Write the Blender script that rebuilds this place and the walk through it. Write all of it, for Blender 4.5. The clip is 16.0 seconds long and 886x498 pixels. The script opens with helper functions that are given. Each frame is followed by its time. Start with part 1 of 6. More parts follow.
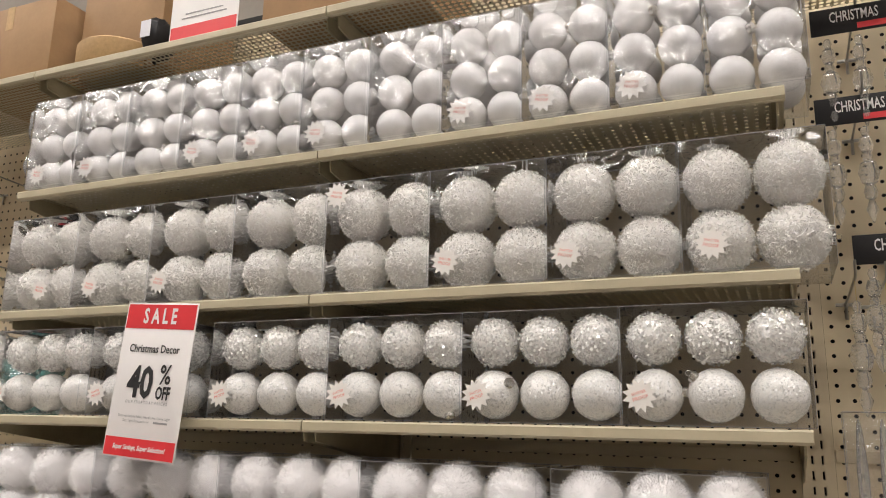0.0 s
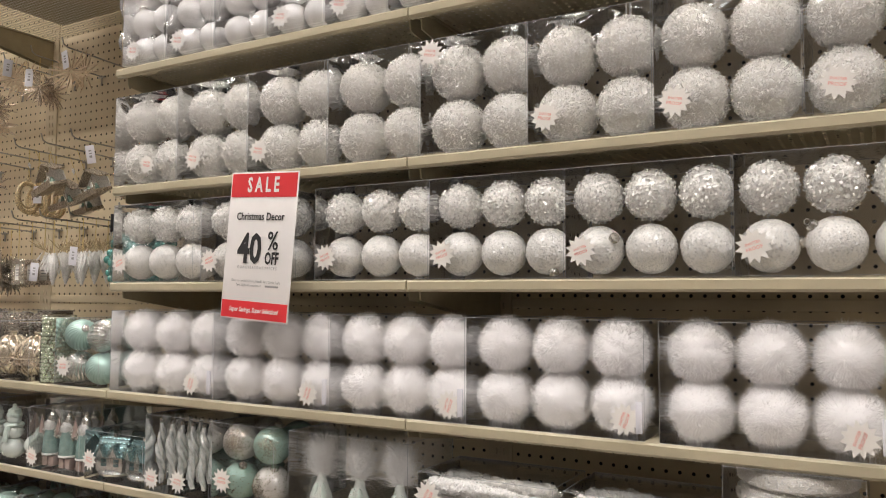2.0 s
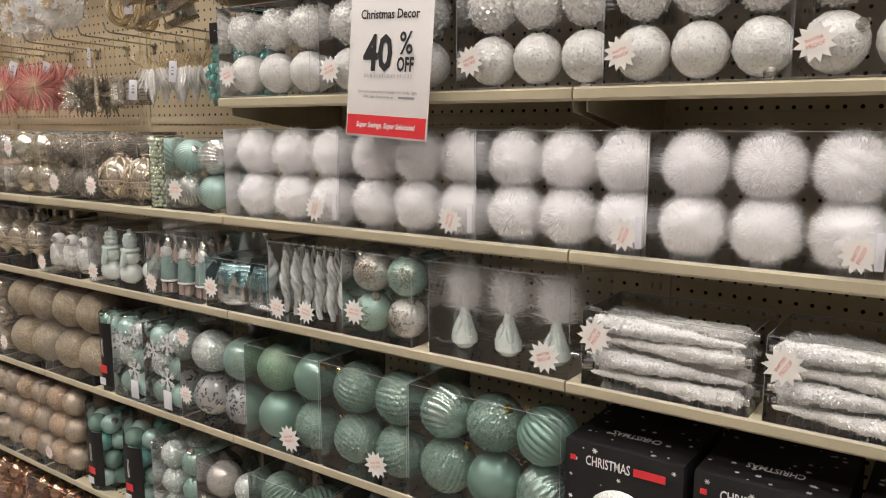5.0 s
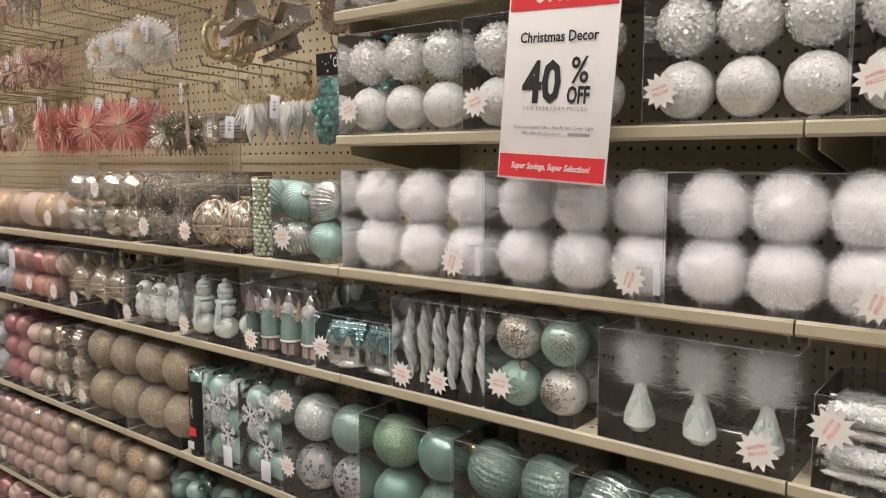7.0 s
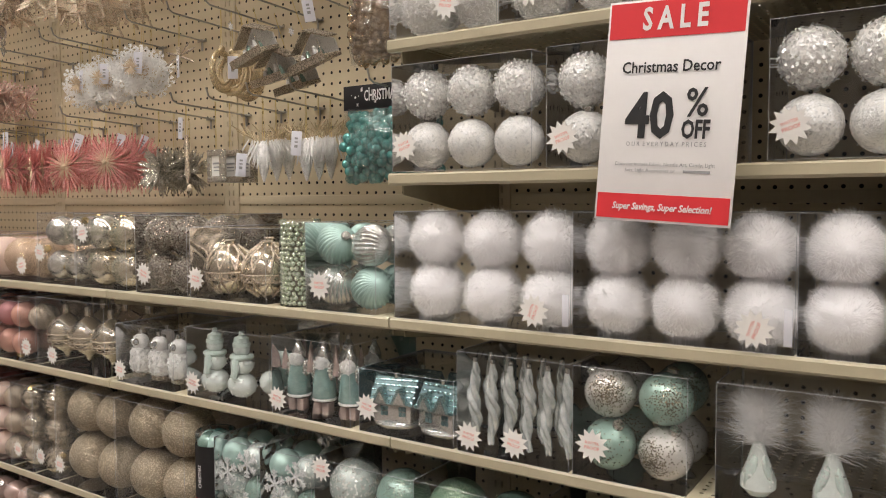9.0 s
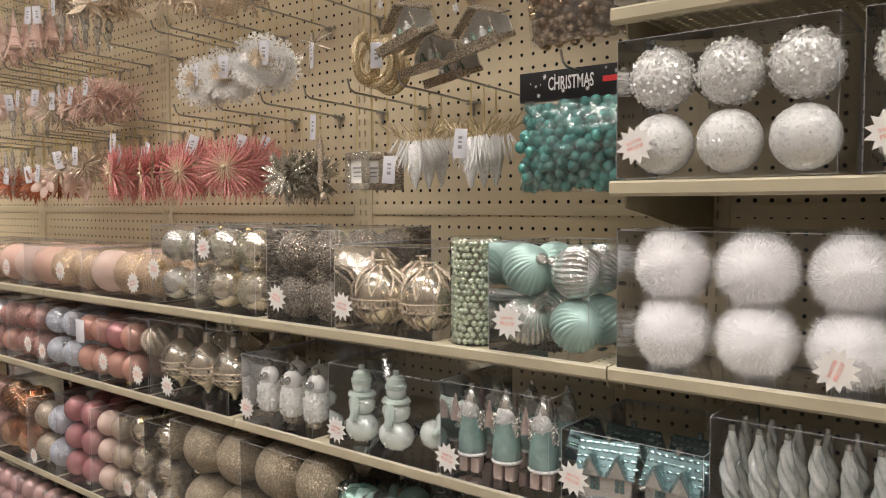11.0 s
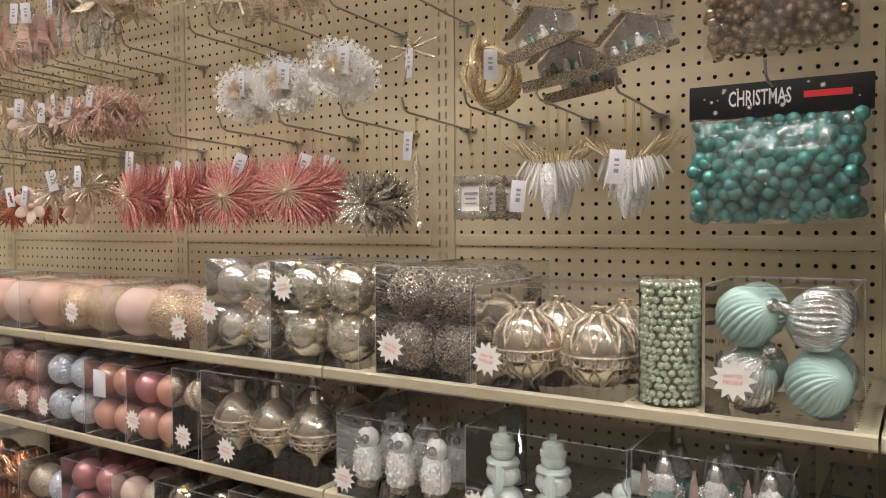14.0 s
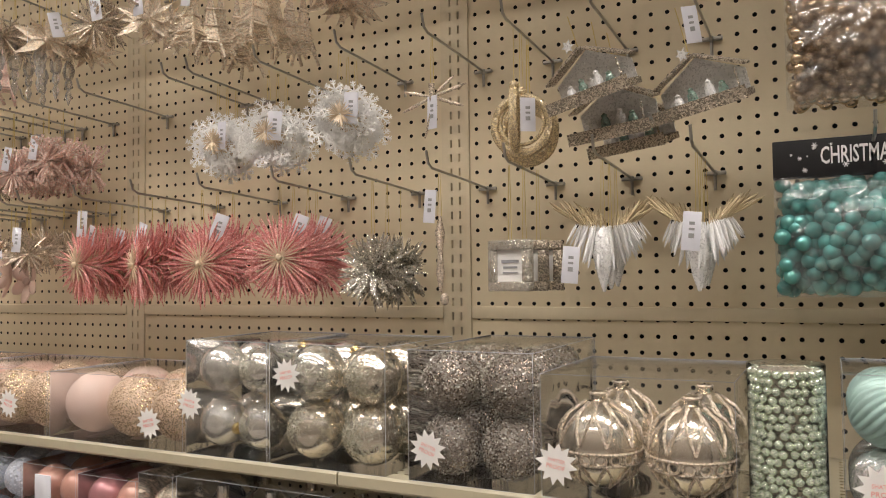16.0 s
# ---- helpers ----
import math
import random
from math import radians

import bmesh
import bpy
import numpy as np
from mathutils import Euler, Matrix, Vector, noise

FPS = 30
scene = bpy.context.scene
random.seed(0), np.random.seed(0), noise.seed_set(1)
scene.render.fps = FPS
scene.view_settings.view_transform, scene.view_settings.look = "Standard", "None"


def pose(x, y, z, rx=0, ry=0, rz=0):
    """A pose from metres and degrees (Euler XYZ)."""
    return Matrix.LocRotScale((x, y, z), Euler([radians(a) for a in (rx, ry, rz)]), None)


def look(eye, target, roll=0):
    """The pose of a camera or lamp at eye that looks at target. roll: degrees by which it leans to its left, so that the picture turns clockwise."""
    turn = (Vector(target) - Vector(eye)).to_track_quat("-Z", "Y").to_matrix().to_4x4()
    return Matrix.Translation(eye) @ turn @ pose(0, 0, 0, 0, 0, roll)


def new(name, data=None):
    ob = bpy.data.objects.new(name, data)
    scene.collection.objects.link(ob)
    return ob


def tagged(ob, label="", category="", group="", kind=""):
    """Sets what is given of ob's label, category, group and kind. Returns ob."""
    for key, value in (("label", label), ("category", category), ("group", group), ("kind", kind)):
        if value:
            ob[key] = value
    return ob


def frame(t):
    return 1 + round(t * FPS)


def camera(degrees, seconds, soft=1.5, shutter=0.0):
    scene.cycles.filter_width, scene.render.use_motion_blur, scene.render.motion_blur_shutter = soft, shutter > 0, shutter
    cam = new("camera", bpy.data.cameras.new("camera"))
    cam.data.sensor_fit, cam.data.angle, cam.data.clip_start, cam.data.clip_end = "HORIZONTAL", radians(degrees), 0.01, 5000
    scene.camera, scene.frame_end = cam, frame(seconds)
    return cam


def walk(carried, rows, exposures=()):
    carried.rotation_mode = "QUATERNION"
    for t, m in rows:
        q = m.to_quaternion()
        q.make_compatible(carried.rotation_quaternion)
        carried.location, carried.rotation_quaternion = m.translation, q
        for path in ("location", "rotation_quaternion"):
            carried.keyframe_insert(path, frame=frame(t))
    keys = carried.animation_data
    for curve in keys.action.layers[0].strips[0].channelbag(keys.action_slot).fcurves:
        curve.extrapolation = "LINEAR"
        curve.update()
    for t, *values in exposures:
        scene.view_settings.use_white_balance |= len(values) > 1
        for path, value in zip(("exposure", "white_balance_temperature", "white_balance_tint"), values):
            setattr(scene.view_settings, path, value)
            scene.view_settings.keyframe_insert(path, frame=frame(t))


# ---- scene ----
cam = camera(59.8, 16.0, 1.0)
PATH = [
    (0, (1.547, -1.497, 1.44), (0.766, 0.29, 1.885), 1.2),
    (0.5, (1.538, -1.51, 1.434), (0.653, 0.24, 1.827), 1.0),
    (1, (1.525, -1.509, 1.426), (0.582, 0.231, 1.713), 0.9),
    (1.5, (1.52, -1.502, 1.421), (0.545, 0.231, 1.633), 0.7),
    (2, (1.514, -1.493, 1.417), (0.525, 0.241, 1.537), 0.2),
    (2.5, (1.502, -1.488, 1.412), (0.496, 0.241, 1.421), -0.0),
    (3, (1.484, -1.492, 1.409), (0.468, 0.228, 1.319), -0.2),
    (3.5, (1.461, -1.489, 1.403), (0.439, 0.22, 1.222), -0.1),
    (3.7, (1.453, -1.481, 1.398), (0.422, 0.22, 1.189), -0.0),
    (5.8, (1.205, -1.36, 1.388), (-0.019, 0.185, 1.047), 0.0),
    (6, (1.193, -1.357, 1.39), (-0.052, 0.174, 1.065), 0.2),
    (6.5, (1.138, -1.343, 1.392), (-0.134, 0.175, 1.114), 0.1),
    (7, (1.031, -1.338, 1.397), (-0.207, 0.217, 1.169), -0.2),
    (7.5, (0.935, -1.345, 1.401), (-0.23, 0.268, 1.203), -0.1),
    (8, (0.873, -1.353, 1.405), (-0.228, 0.308, 1.231), -0.3),
    (8.5, (0.818, -1.373, 1.401), (-0.259, 0.306, 1.255), -0.7),
    (9, (0.781, -1.375, 1.397), (-0.316, 0.293, 1.273), -0.3),
    (9.5, (0.706, -1.344, 1.394), (-0.443, 0.289, 1.278), -0.1),
    (10, (0.608, -1.301, 1.402), (-0.592, 0.294, 1.274), 0.1),
    (10.2, (0.567, -1.291, 1.403), (-0.643, 0.297, 1.281), 0.2),
    (12.3, (0.262, -1.245, 1.447), (-1.005, 0.298, 1.329), -1.2),
    (12.5, (0.217, -1.268, 1.449), (-1.015, 0.304, 1.348), -1.0),
    (13, (0.131, -1.31, 1.45), (-1.025, 0.319, 1.369), -0.7),
    (13.5, (0.091, -1.325, 1.445), (-0.999, 0.35, 1.366), 0.1),
    (14, (0.043, -1.307, 1.436), (-1.02, 0.385, 1.368), -0.3),
    (14.5, (-0.041, -1.274, 1.442), (-1.105, 0.419, 1.388), -1.1),
    (15, (-0.101, -1.222, 1.449), (-1.165, 0.471, 1.445), -1.7),
    (15.5, (-0.128, -1.201, 1.453), (-1.148, 0.518, 1.492), -1.3),
    (16, (-0.189, -1.225, 1.459), (-1.085, 0.561, 1.539), -0.7),
]
walk(cam, [(t, look(eye, target, roll)) for t, eye, target, roll in PATH])

# ---- world and light ----
EXPOSURE = 0.0
scene.view_settings.exposure = EXPOSURE
world = bpy.data.worlds.new("world")
scene.world = world
world.use_nodes = True
world.node_tree.nodes["Background"].inputs["Color"].default_value = (0.9, 0.8, 0.68, 1)
world.node_tree.nodes["Background"].inputs["Strength"].default_value = 0.02
LAMP_COLOUR = (1.0, 0.945, 0.895)
LAMP_POWER = 30.0


# ---- materials ----
def node_mat(name):
    m = bpy.data.materials.new(name)
    m.use_nodes = True
    t = m.node_tree
    return m, t.nodes, t.links, t.nodes["Principled BSDF"]


def tex_coord(n, l, offset=True):
    """Object coordinates, shifted at random from object to object."""
    c = n.new("ShaderNodeTexCoord")
    if not offset:
        return c.outputs["Object"]
    info, add = n.new("ShaderNodeObjectInfo"), n.new("ShaderNodeVectorMath")
    add.operation = "MULTIPLY_ADD"
    l.new(info.outputs["Random"], add.inputs[0])
    add.inputs[1].default_value = (3.1, 5.7, 9.3)
    l.new(c.outputs["Object"], add.inputs[2])
    return add.outputs[0]


def noise_tex(n, l, co, scale, detail=3.0, rough=0.55):
    t = n.new("ShaderNodeTexNoise")
    t.inputs["Scale"].default_value, t.inputs["Detail"].default_value, t.inputs["Roughness"].default_value = scale, detail, rough
    l.new(co, t.inputs["Vector"])
    return t


def ramp(n, l, fac, stops):
    r = n.new("ShaderNodeValToRGB")
    while len(r.color_ramp.elements) < len(stops):
        r.color_ramp.elements.new(0.5)
    for e, (p, c) in zip(r.color_ramp.elements, stops):
        e.position, e.color = p, (*c, 1)
    l.new(fac, r.inputs["Fac"])
    return r.outputs["Color"]


def shade(c, k):
    return tuple(min(1.0, max(0.0, v * k)) for v in c)


def plain(name, colour, rough=0.5, metal=0.0, vary=0.12, scale=30.0, bump=0.0, bump_scale=200.0, spec=0.5, coat=0.0, trans=0.0):
    """A painted, moulded or metal surface with a soft two-scale variation."""
    m, n, l, b = node_mat(name)
    co = tex_coord(n, l)
    t, t2 = noise_tex(n, l, co, scale), noise_tex(n, l, co, scale * 7)
    mix = n.new("ShaderNodeMath")
    mix.operation = "MULTIPLY_ADD"
    l.new(t2.outputs["Fac"], mix.inputs[0])
    mix.inputs[1].default_value = 0.4
    l.new(t.outputs["Fac"], mix.inputs[2])
    l.new(ramp(n, l, mix.outputs[0], [(0.35, shade(colour, 1 - vary)), (0.95, shade(colour, 1 + vary))]), b.inputs["Base Color"])
    b.inputs["Roughness"].default_value, b.inputs["Metallic"].default_value = rough, metal
    b.inputs["Specular IOR Level"].default_value, b.inputs["Coat Weight"].default_value = spec, coat
    b.inputs["Transmission Weight"].default_value = trans
    if bump:
        bp, t3 = n.new("ShaderNodeBump"), noise_tex(n, l, co, bump_scale, 2)
        bp.inputs["Strength"].default_value, bp.inputs["Distance"].default_value = bump, 0.002
        l.new(t3.outputs["Fac"], bp.inputs["Height"])
        l.new(bp.outputs["Normal"], b.inputs["Normal"])
    return m


def glitter(name, colour, flake, amount=0.5, cell=700.0, tilt=0.9, rough=0.3, metal=0.6, base_rough=0.5, base_metal=0.0):
    """A surface dusted with tiny flakes, each tilted its own way; `amount` of it is flakes."""
    m, n, l, b = node_mat(name)
    co = tex_coord(n, l)
    v = n.new("ShaderNodeTexVoronoi")
    v.inputs["Scale"].default_value = cell
    l.new(co, v.inputs["Vector"])
    sub, mul, add, unit = (n.new("ShaderNodeVectorMath") for _ in range(4))
    sub.operation, mul.operation, add.operation, unit.operation = "SUBTRACT", "SCALE", "ADD", "NORMALIZE"
    l.new(v.outputs["Color"], sub.inputs[0])
    sub.inputs[1].default_value = (0.5, 0.5, 0.5)
    l.new(sub.outputs[0], mul.inputs[0])
    geo, sep, big = n.new("ShaderNodeNewGeometry"), n.new("ShaderNodeSeparateColor"), noise_tex(n, l, co, 22.0, 2)
    l.new(v.outputs["Color"], sep.inputs[0])
    # flakes lie thicker in some patches than in others
    gate, mask = n.new("ShaderNodeMath"), n.new("ShaderNodeMath")
    gate.operation, mask.operation = "MULTIPLY_ADD", "LESS_THAN"
    l.new(big.outputs["Fac"], gate.inputs[0])
    gate.inputs[1].default_value, gate.inputs[2].default_value = 0.8, amount - 0.4
    l.new(sep.outputs[0], mask.inputs[0])
    l.new(gate.outputs[0], mask.inputs[1])
    k = n.new("ShaderNodeMath")
    k.operation = "MULTIPLY"
    l.new(mask.outputs[0], k.inputs[0])
    k.inputs[1].default_value = tilt
    l.new(k.outputs[0], mul.inputs["Scale"])
    l.new(geo.outputs["Normal"], add.inputs[0])
    l.new(mul.outputs[0], add.inputs[1])
    l.new(add.outputs[0], unit.inputs[0])
    l.new(unit.outputs[0], b.inputs["Normal"])
    tone = ramp(n, l, sep.outputs[1], [(0.0, shade(flake, 0.75)), (0.6, flake), (1.0, shade(flake, 1.25))])
    mix = n.new("ShaderNodeMix")
    mix.data_type = "RGBA"
    l.new(mask.outputs[0], mix.inputs["Factor"])
    mix.inputs["A"].default_value = (*colour, 1)
    l.new(tone, mix.inputs["B"])
    l.new(mix.outputs["Result"], b.inputs["Base Color"])
    for key, lo, hi in (("Roughness", base_rough, rough), ("Metallic", base_metal, metal)):
        mp = n.new("ShaderNodeMapRange")
        mp.inputs["To Min"].default_value, mp.inputs["To Max"].default_value = lo, hi
        l.new(mask.outputs[0], mp.inputs["Value"])
        l.new(mp.outputs["Result"], b.inputs[key])
    return m


def clear_film(name, wave=0.0, wave_scale=12.0, haze=0.04, tint=(0.97, 0.972, 0.98), ior=1.42, dist=0.02):
    """Clear thin plastic: see-through, with gloss that grows at grazing angles and a trace of scuffing."""
    m, n, l, b = node_mat(name)
    clear, gloss, dull = n.new("ShaderNodeBsdfTransparent"), n.new("ShaderNodeBsdfGlossy"), n.new("ShaderNodeBsdfDiffuse")
    clear.inputs["Color"].default_value = (*tint, 1)
    gloss.inputs["Roughness"].default_value = 0.06
    dull.inputs["Color"].default_value = (0.8, 0.8, 0.82, 1)
    fres, first, second = n.new("ShaderNodeFresnel"), n.new("ShaderNodeMixShader"), n.new("ShaderNodeMixShader")
    fres.inputs["IOR"].default_value = ior
    co = tex_coord(n, l)
    scuff = noise_tex(n, l, co, 40.0, 4)
    mp = n.new("ShaderNodeMapRange")
    mp.inputs["From Min"].default_value, mp.inputs["From Max"].default_value, mp.inputs["To Max"].default_value = 0.35, 0.8, haze * 2
    l.new(scuff.outputs["Fac"], mp.inputs["Value"])
    l.new(mp.outputs["Result"], first.inputs["Fac"])
    l.new(clear.outputs[0], first.inputs[1])
    l.new(dull.outputs[0], first.inputs[2])
    l.new(fres.outputs[0], second.inputs["Fac"])
    l.new(first.outputs[0], second.inputs[1])
    l.new(gloss.outputs[0], second.inputs[2])
    bp, t = n.new("ShaderNodeBump"), noise_tex(n, l, co, wave_scale, 1.5)
    bp.inputs["Strength"].default_value, bp.inputs["Distance"].default_value = wave, dist
    l.new(t.outputs["Fac"], bp.inputs["Height"])
    l.new(bp.outputs["Normal"], gloss.inputs["Normal"])
    l.new(second.outputs[0], n["Material Output"].inputs["Surface"])
    n.remove(b)
    return m


def thin(name, colour, through_it=0.45, vary=0.05):
    """Thin fibre or film-like plastic that lets part of its light through."""
    m, n, l, b = node_mat(name)
    a, c, mix = n.new("ShaderNodeBsdfDiffuse"), n.new("ShaderNodeBsdfTranslucent"), n.new("ShaderNodeMixShader")
    tone = ramp(n, l, noise_tex(n, l, tex_coord(n, l), 60.0).outputs["Fac"], [(0.3, shade(colour, 1 - vary)), (0.7, shade(colour, 1 + vary))])
    l.new(tone, a.inputs["Color"])
    l.new(tone, c.inputs["Color"])
    mix.inputs["Fac"].default_value = through_it
    l.new(a.outputs[0], mix.inputs[1])
    l.new(c.outputs[0], mix.inputs[2])
    l.new(mix.outputs[0], n["Material Output"].inputs["Surface"])
    n.remove(b)
    return m


def lamp_mat(name, colour, strength):
    m, n, l, b = node_mat(name)
    e = n.new("ShaderNodeEmission")
    e.inputs["Color"].default_value, e.inputs["Strength"].default_value = (*colour, 1), strength
    l.new(e.outputs[0], n["Material Output"].inputs["Surface"])
    n.remove(b)
    return m


PEG = plain("cream_pegboard", (0.66, 0.56, 0.39), 0.55, vary=0.06, scale=6, bump=0.05)
UPRIGHT = plain("cream_enamel", (0.62, 0.53, 0.375), 0.45, vary=0.05, scale=8)
SHELF = plain("almond_enamel", (0.46, 0.41, 0.29), 0.4, vary=0.06, scale=12)
BRACKET = plain("dark_almond_enamel", (0.36, 0.31, 0.2), 0.45)
BLACK = plain("hollow_shade_black", (0.012, 0.011, 0.010), 0.8)
STEEL = plain("zinc_steel", (0.42, 0.41, 0.38), 0.3, 1.0, vary=0.15, scale=60)
FILM = clear_film("clear_plastic_case", 0.25, 9.0, 0.014)
FILM_LOOSE = clear_film("loose_clear_film", 1.0, 20.0, 0.025, ior=1.6, dist=0.045)
FILM_SOFT = clear_film("soft_clear_case", 0.6, 11.0, 0.02, ior=1.5, dist=0.03)
FOLD = plain("plastic_fold", (0.42, 0.43, 0.46), 0.2, vary=0.05, spec=0.8)
STICKER = plain("white_sticker", (0.80, 0.78, 0.75), 0.5, vary=0.03)
RED_INK = plain("salmon_ink", (0.80, 0.30, 0.26), 0.6, vary=0.05)
SIGN_RED = plain("sign_red", (0.68, 0.035, 0.045), 0.45, vary=0.03)
SIGN_WHITE = plain("sign_white", (0.80, 0.78, 0.78), 0.45, vary=0.02)
INK = plain("black_ink", (0.02, 0.02, 0.022), 0.5, vary=0.05)
GREY_INK = plain("grey_ink", (0.3, 0.3, 0.31), 0.5, vary=0.05)
TAG = plain("price_tag_paper", (0.70, 0.70, 0.76), 0.5, vary=0.04)
THREAD = plain("gold_thread", (0.62, 0.48, 0.2), 0.35, 0.5)
CAP = plain("silver_cap", (0.7, 0.68, 0.64), 0.25, 1.0)
CAP_GOLD = plain("gold_cap", (0.75, 0.56, 0.25), 0.25, 1.0)
CARD = plain("black_card", (0.014, 0.013, 0.014), 0.55, vary=0.1, spec=0.3)
CARDBOARD = plain("brown_cardboard", (0.33, 0.20, 0.10), 0.7, vary=0.1, scale=15)
KRAFT = plain("tan_wicker", (0.42, 0.27, 0.12), 0.6, vary=0.15, scale=120)

# ---- building blocks ----
class Geo:
    """Vertices and faces, gathered piece by piece."""

    def __init__(self):
        self.v, self.f, self.n = [], [], 0

    def add(self, v, f, m=None):
        v = np.asarray(v, float)
        if m is not None:
            a = np.array(m)
            v = v @ a[:3, :3].T + a[:3, 3]
        self.v.append(v)
        self.f += [tuple(i + self.n for i in q) for q in f]
        self.n += len(v)
        return self

    def box(self, x0, x1, y0, y1, z0, z1, m=None):
        v = [(x, y, z) for x in (x0, x1) for y in (y0, y1) for z in (z0, z1)]
        return self.add(v, [(0, 1, 3, 2), (4, 6, 7, 5), (0, 4, 5, 1), (2, 3, 7, 6), (0, 2, 6, 4), (1, 5, 7, 3)], m)

    def rbox(self, x0, x1, y0, y1, z0, z1, r, m=None):
        """A box with chamfered edges."""
        bm = bmesh.new()
        bmesh.ops.create_cube(bm, size=1.0, matrix=Matrix.Translation(((x0 + x1) / 2, (y0 + y1) / 2, (z0 + z1) / 2)) @ Matrix.Diagonal((x1 - x0, y1 - y0, z1 - z0, 1)))
        bmesh.ops.bevel(bm, geom=bm.edges[:], offset=r, segments=2, affect="EDGES", profile=0.5)
        bm.verts.index_update()
        self.add([p.co[:] for p in bm.verts], [[p.index for p in q.verts] for q in bm.faces], m)
        bm.free()
        return self

    def lathe(self, profile, n=20, m=None, wob=None):
        """Turns (radius, height) pairs round z."""
        a = np.arange(n) * 2 * math.pi / n
        v = np.array([(r * math.cos(t), r * math.sin(t), h) for r, h in profile for t in a])
        f = [(i * n + j, i * n + (j + 1) % n, (i + 1) * n + (j + 1) % n, (i + 1) * n + j) for i in range(len(profile) - 1) for j in range(n)]
        if profile[0][0] > 1e-6:
            f.append(tuple(range(n - 1, -1, -1)))
        if profile[-1][0] > 1e-6:
            f.append(tuple((len(profile) - 1) * n + j for j in range(n)))
        if wob:
            v = wob(v)
        return self.add(v, f, m)

    def ball(self, c, r, nu=16, nv=10, s=(1, 1, 1), m=None, wob=None):
        prof = [(max(1e-4, math.sin(math.pi * i / nv)) * r, -math.cos(math.pi * i / nv) * r) for i in range(nv + 1)]
        place = Matrix.Translation(c) @ (m or Matrix()) @ Matrix.Diagonal((*s, 1))
        return self.lathe(prof, nu, place, wob)

    def tube(self, pts, r, n=6):
        """A round bar through points; r: one radius or one for each point."""
        pts = [Vector(p) for p in pts]
        rs = [r] * len(pts) if isinstance(r, (int, float)) else r
        v, f = [], []
        for i, (p, q) in enumerate(zip(pts, rs)):
            d = (pts[min(i + 1, len(pts) - 1)] - pts[max(i - 1, 0)]).normalized()
            a = d.orthogonal().normalized() if i == 0 else (a - d * a.dot(d)).normalized()
            b = d.cross(a)
            v += [p + (a * math.cos(2 * math.pi * k / n) + b * math.sin(2 * math.pi * k / n)) * q for k in range(n)]
        for i in range(len(pts) - 1):
            f += [(i * n + k, i * n + (k + 1) % n, (i + 1) * n + (k + 1) % n, (i + 1) * n + k) for k in range(n)]
        f += [tuple(range(n - 1, -1, -1)), tuple((len(pts) - 1) * n + k for k in range(n))]
        return self.add([p[:] for p in v], f)

    def ring(self, c, big, small, n=24, k=8, m=None):
        v, f = [], []
        for i in range(n):
            a = 2 * math.pi * i / n
            for j in range(k):
                b = 2 * math.pi * j / k
                v.append(((big + small * math.cos(b)) * math.cos(a), (big + small * math.cos(b)) * math.sin(a), small * math.sin(b)))
                f.append((i * k + j, ((i + 1) % n) * k + j, ((i + 1) % n) * k + (j + 1) % k, i * k + (j + 1) % k))
        return self.add(v, f, Matrix.Translation(c) @ (m or Matrix()))

    def slab(self, outline, y0, y1, m=None):
        """A flat outline of (x, z), drawn from y0 to y1."""
        n = len(outline)
        v = [(x, y0, z) for x, z in outline] + [(x, y1, z) for x, z in outline]
        f = [tuple(range(n)), tuple(range(2 * n - 1, n - 1, -1))] + [(i, i + n, (i + 1) % n + n, (i + 1) % n) for i in range(n)]
        return self.add(v, f, m)

    def mesh(self, name, smooth=True):
        me = bpy.data.meshes.new(name)
        me.from_pydata([tuple(p) for p in np.concatenate(self.v)], [], self.f)
        me.update()
        if smooth:
            me.polygons.foreach_set("use_smooth", [True] * len(me.polygons))
            me.set_sharp_from_angle(angle=radians(40))
        return me


def part(name, geo, material, parent=None, label="", at=None, smooth=True):
    """One mesh object, from a Geo or a ready mesh, under a thing or a part."""
    me = geo.mesh(name, smooth) if isinstance(geo, Geo) else geo
    if material and not me.materials:
        me.materials.append(material)
    ob = new(name, me)
    ob.parent = parent
    if at is not None:
        ob.matrix_basis = at
    if label:
        tagged(ob, label)
    return ob


def thing(name, at, label, category, group="", kind=""):
    ob = new(name)
    ob.empty_display_size = 0.02
    ob.matrix_basis = at
    return tagged(ob, label, category, group, kind)


def shift(x, y, z):
    return Matrix.Translation((x, y, z))


TEXTS = {}


def words(text, size, material, parent, at, name="lettering", bold=0.0, squeeze=1.0, align="CENTER"):
    """Letters lying in the xz plane of their parent, facing -y."""
    key = (text, size, material.name, bold, align)
    if key not in TEXTS:
        c = bpy.data.curves.new(name, "FONT")
        c.body, c.size, c.align_x, c.align_y, c.offset, c.extrude, c.resolution_u = text, size, align, "CENTER", bold, 0.0001, 2
        c.materials.append(material)
        TEXTS[key] = c
    ob = new(name, TEXTS[key])
    ob.parent = parent
    ob.matrix_basis = at @ pose(0, 0, 0, 90) @ Matrix.Diagonal((squeeze, 1, 1, 1))
    return ob


RNG = random.Random(7)


def turned():
    """A random turn of a ball."""
    return Euler((RNG.uniform(0, 6.28), RNG.uniform(0, 6.28), RNG.uniform(0, 6.28))).to_matrix().to_4x4()


# ---- setting ----
FRONT, BAY, U0 = -0.358, 0.79, 0.015
DECKS = {"top": 2.225, "r1": 1.930, "r2": 1.660, "r3": 1.443, "r4": 1.203, "r5": 1.000, "r6": 0.722, "r7": 0.430, "base": 0.16}


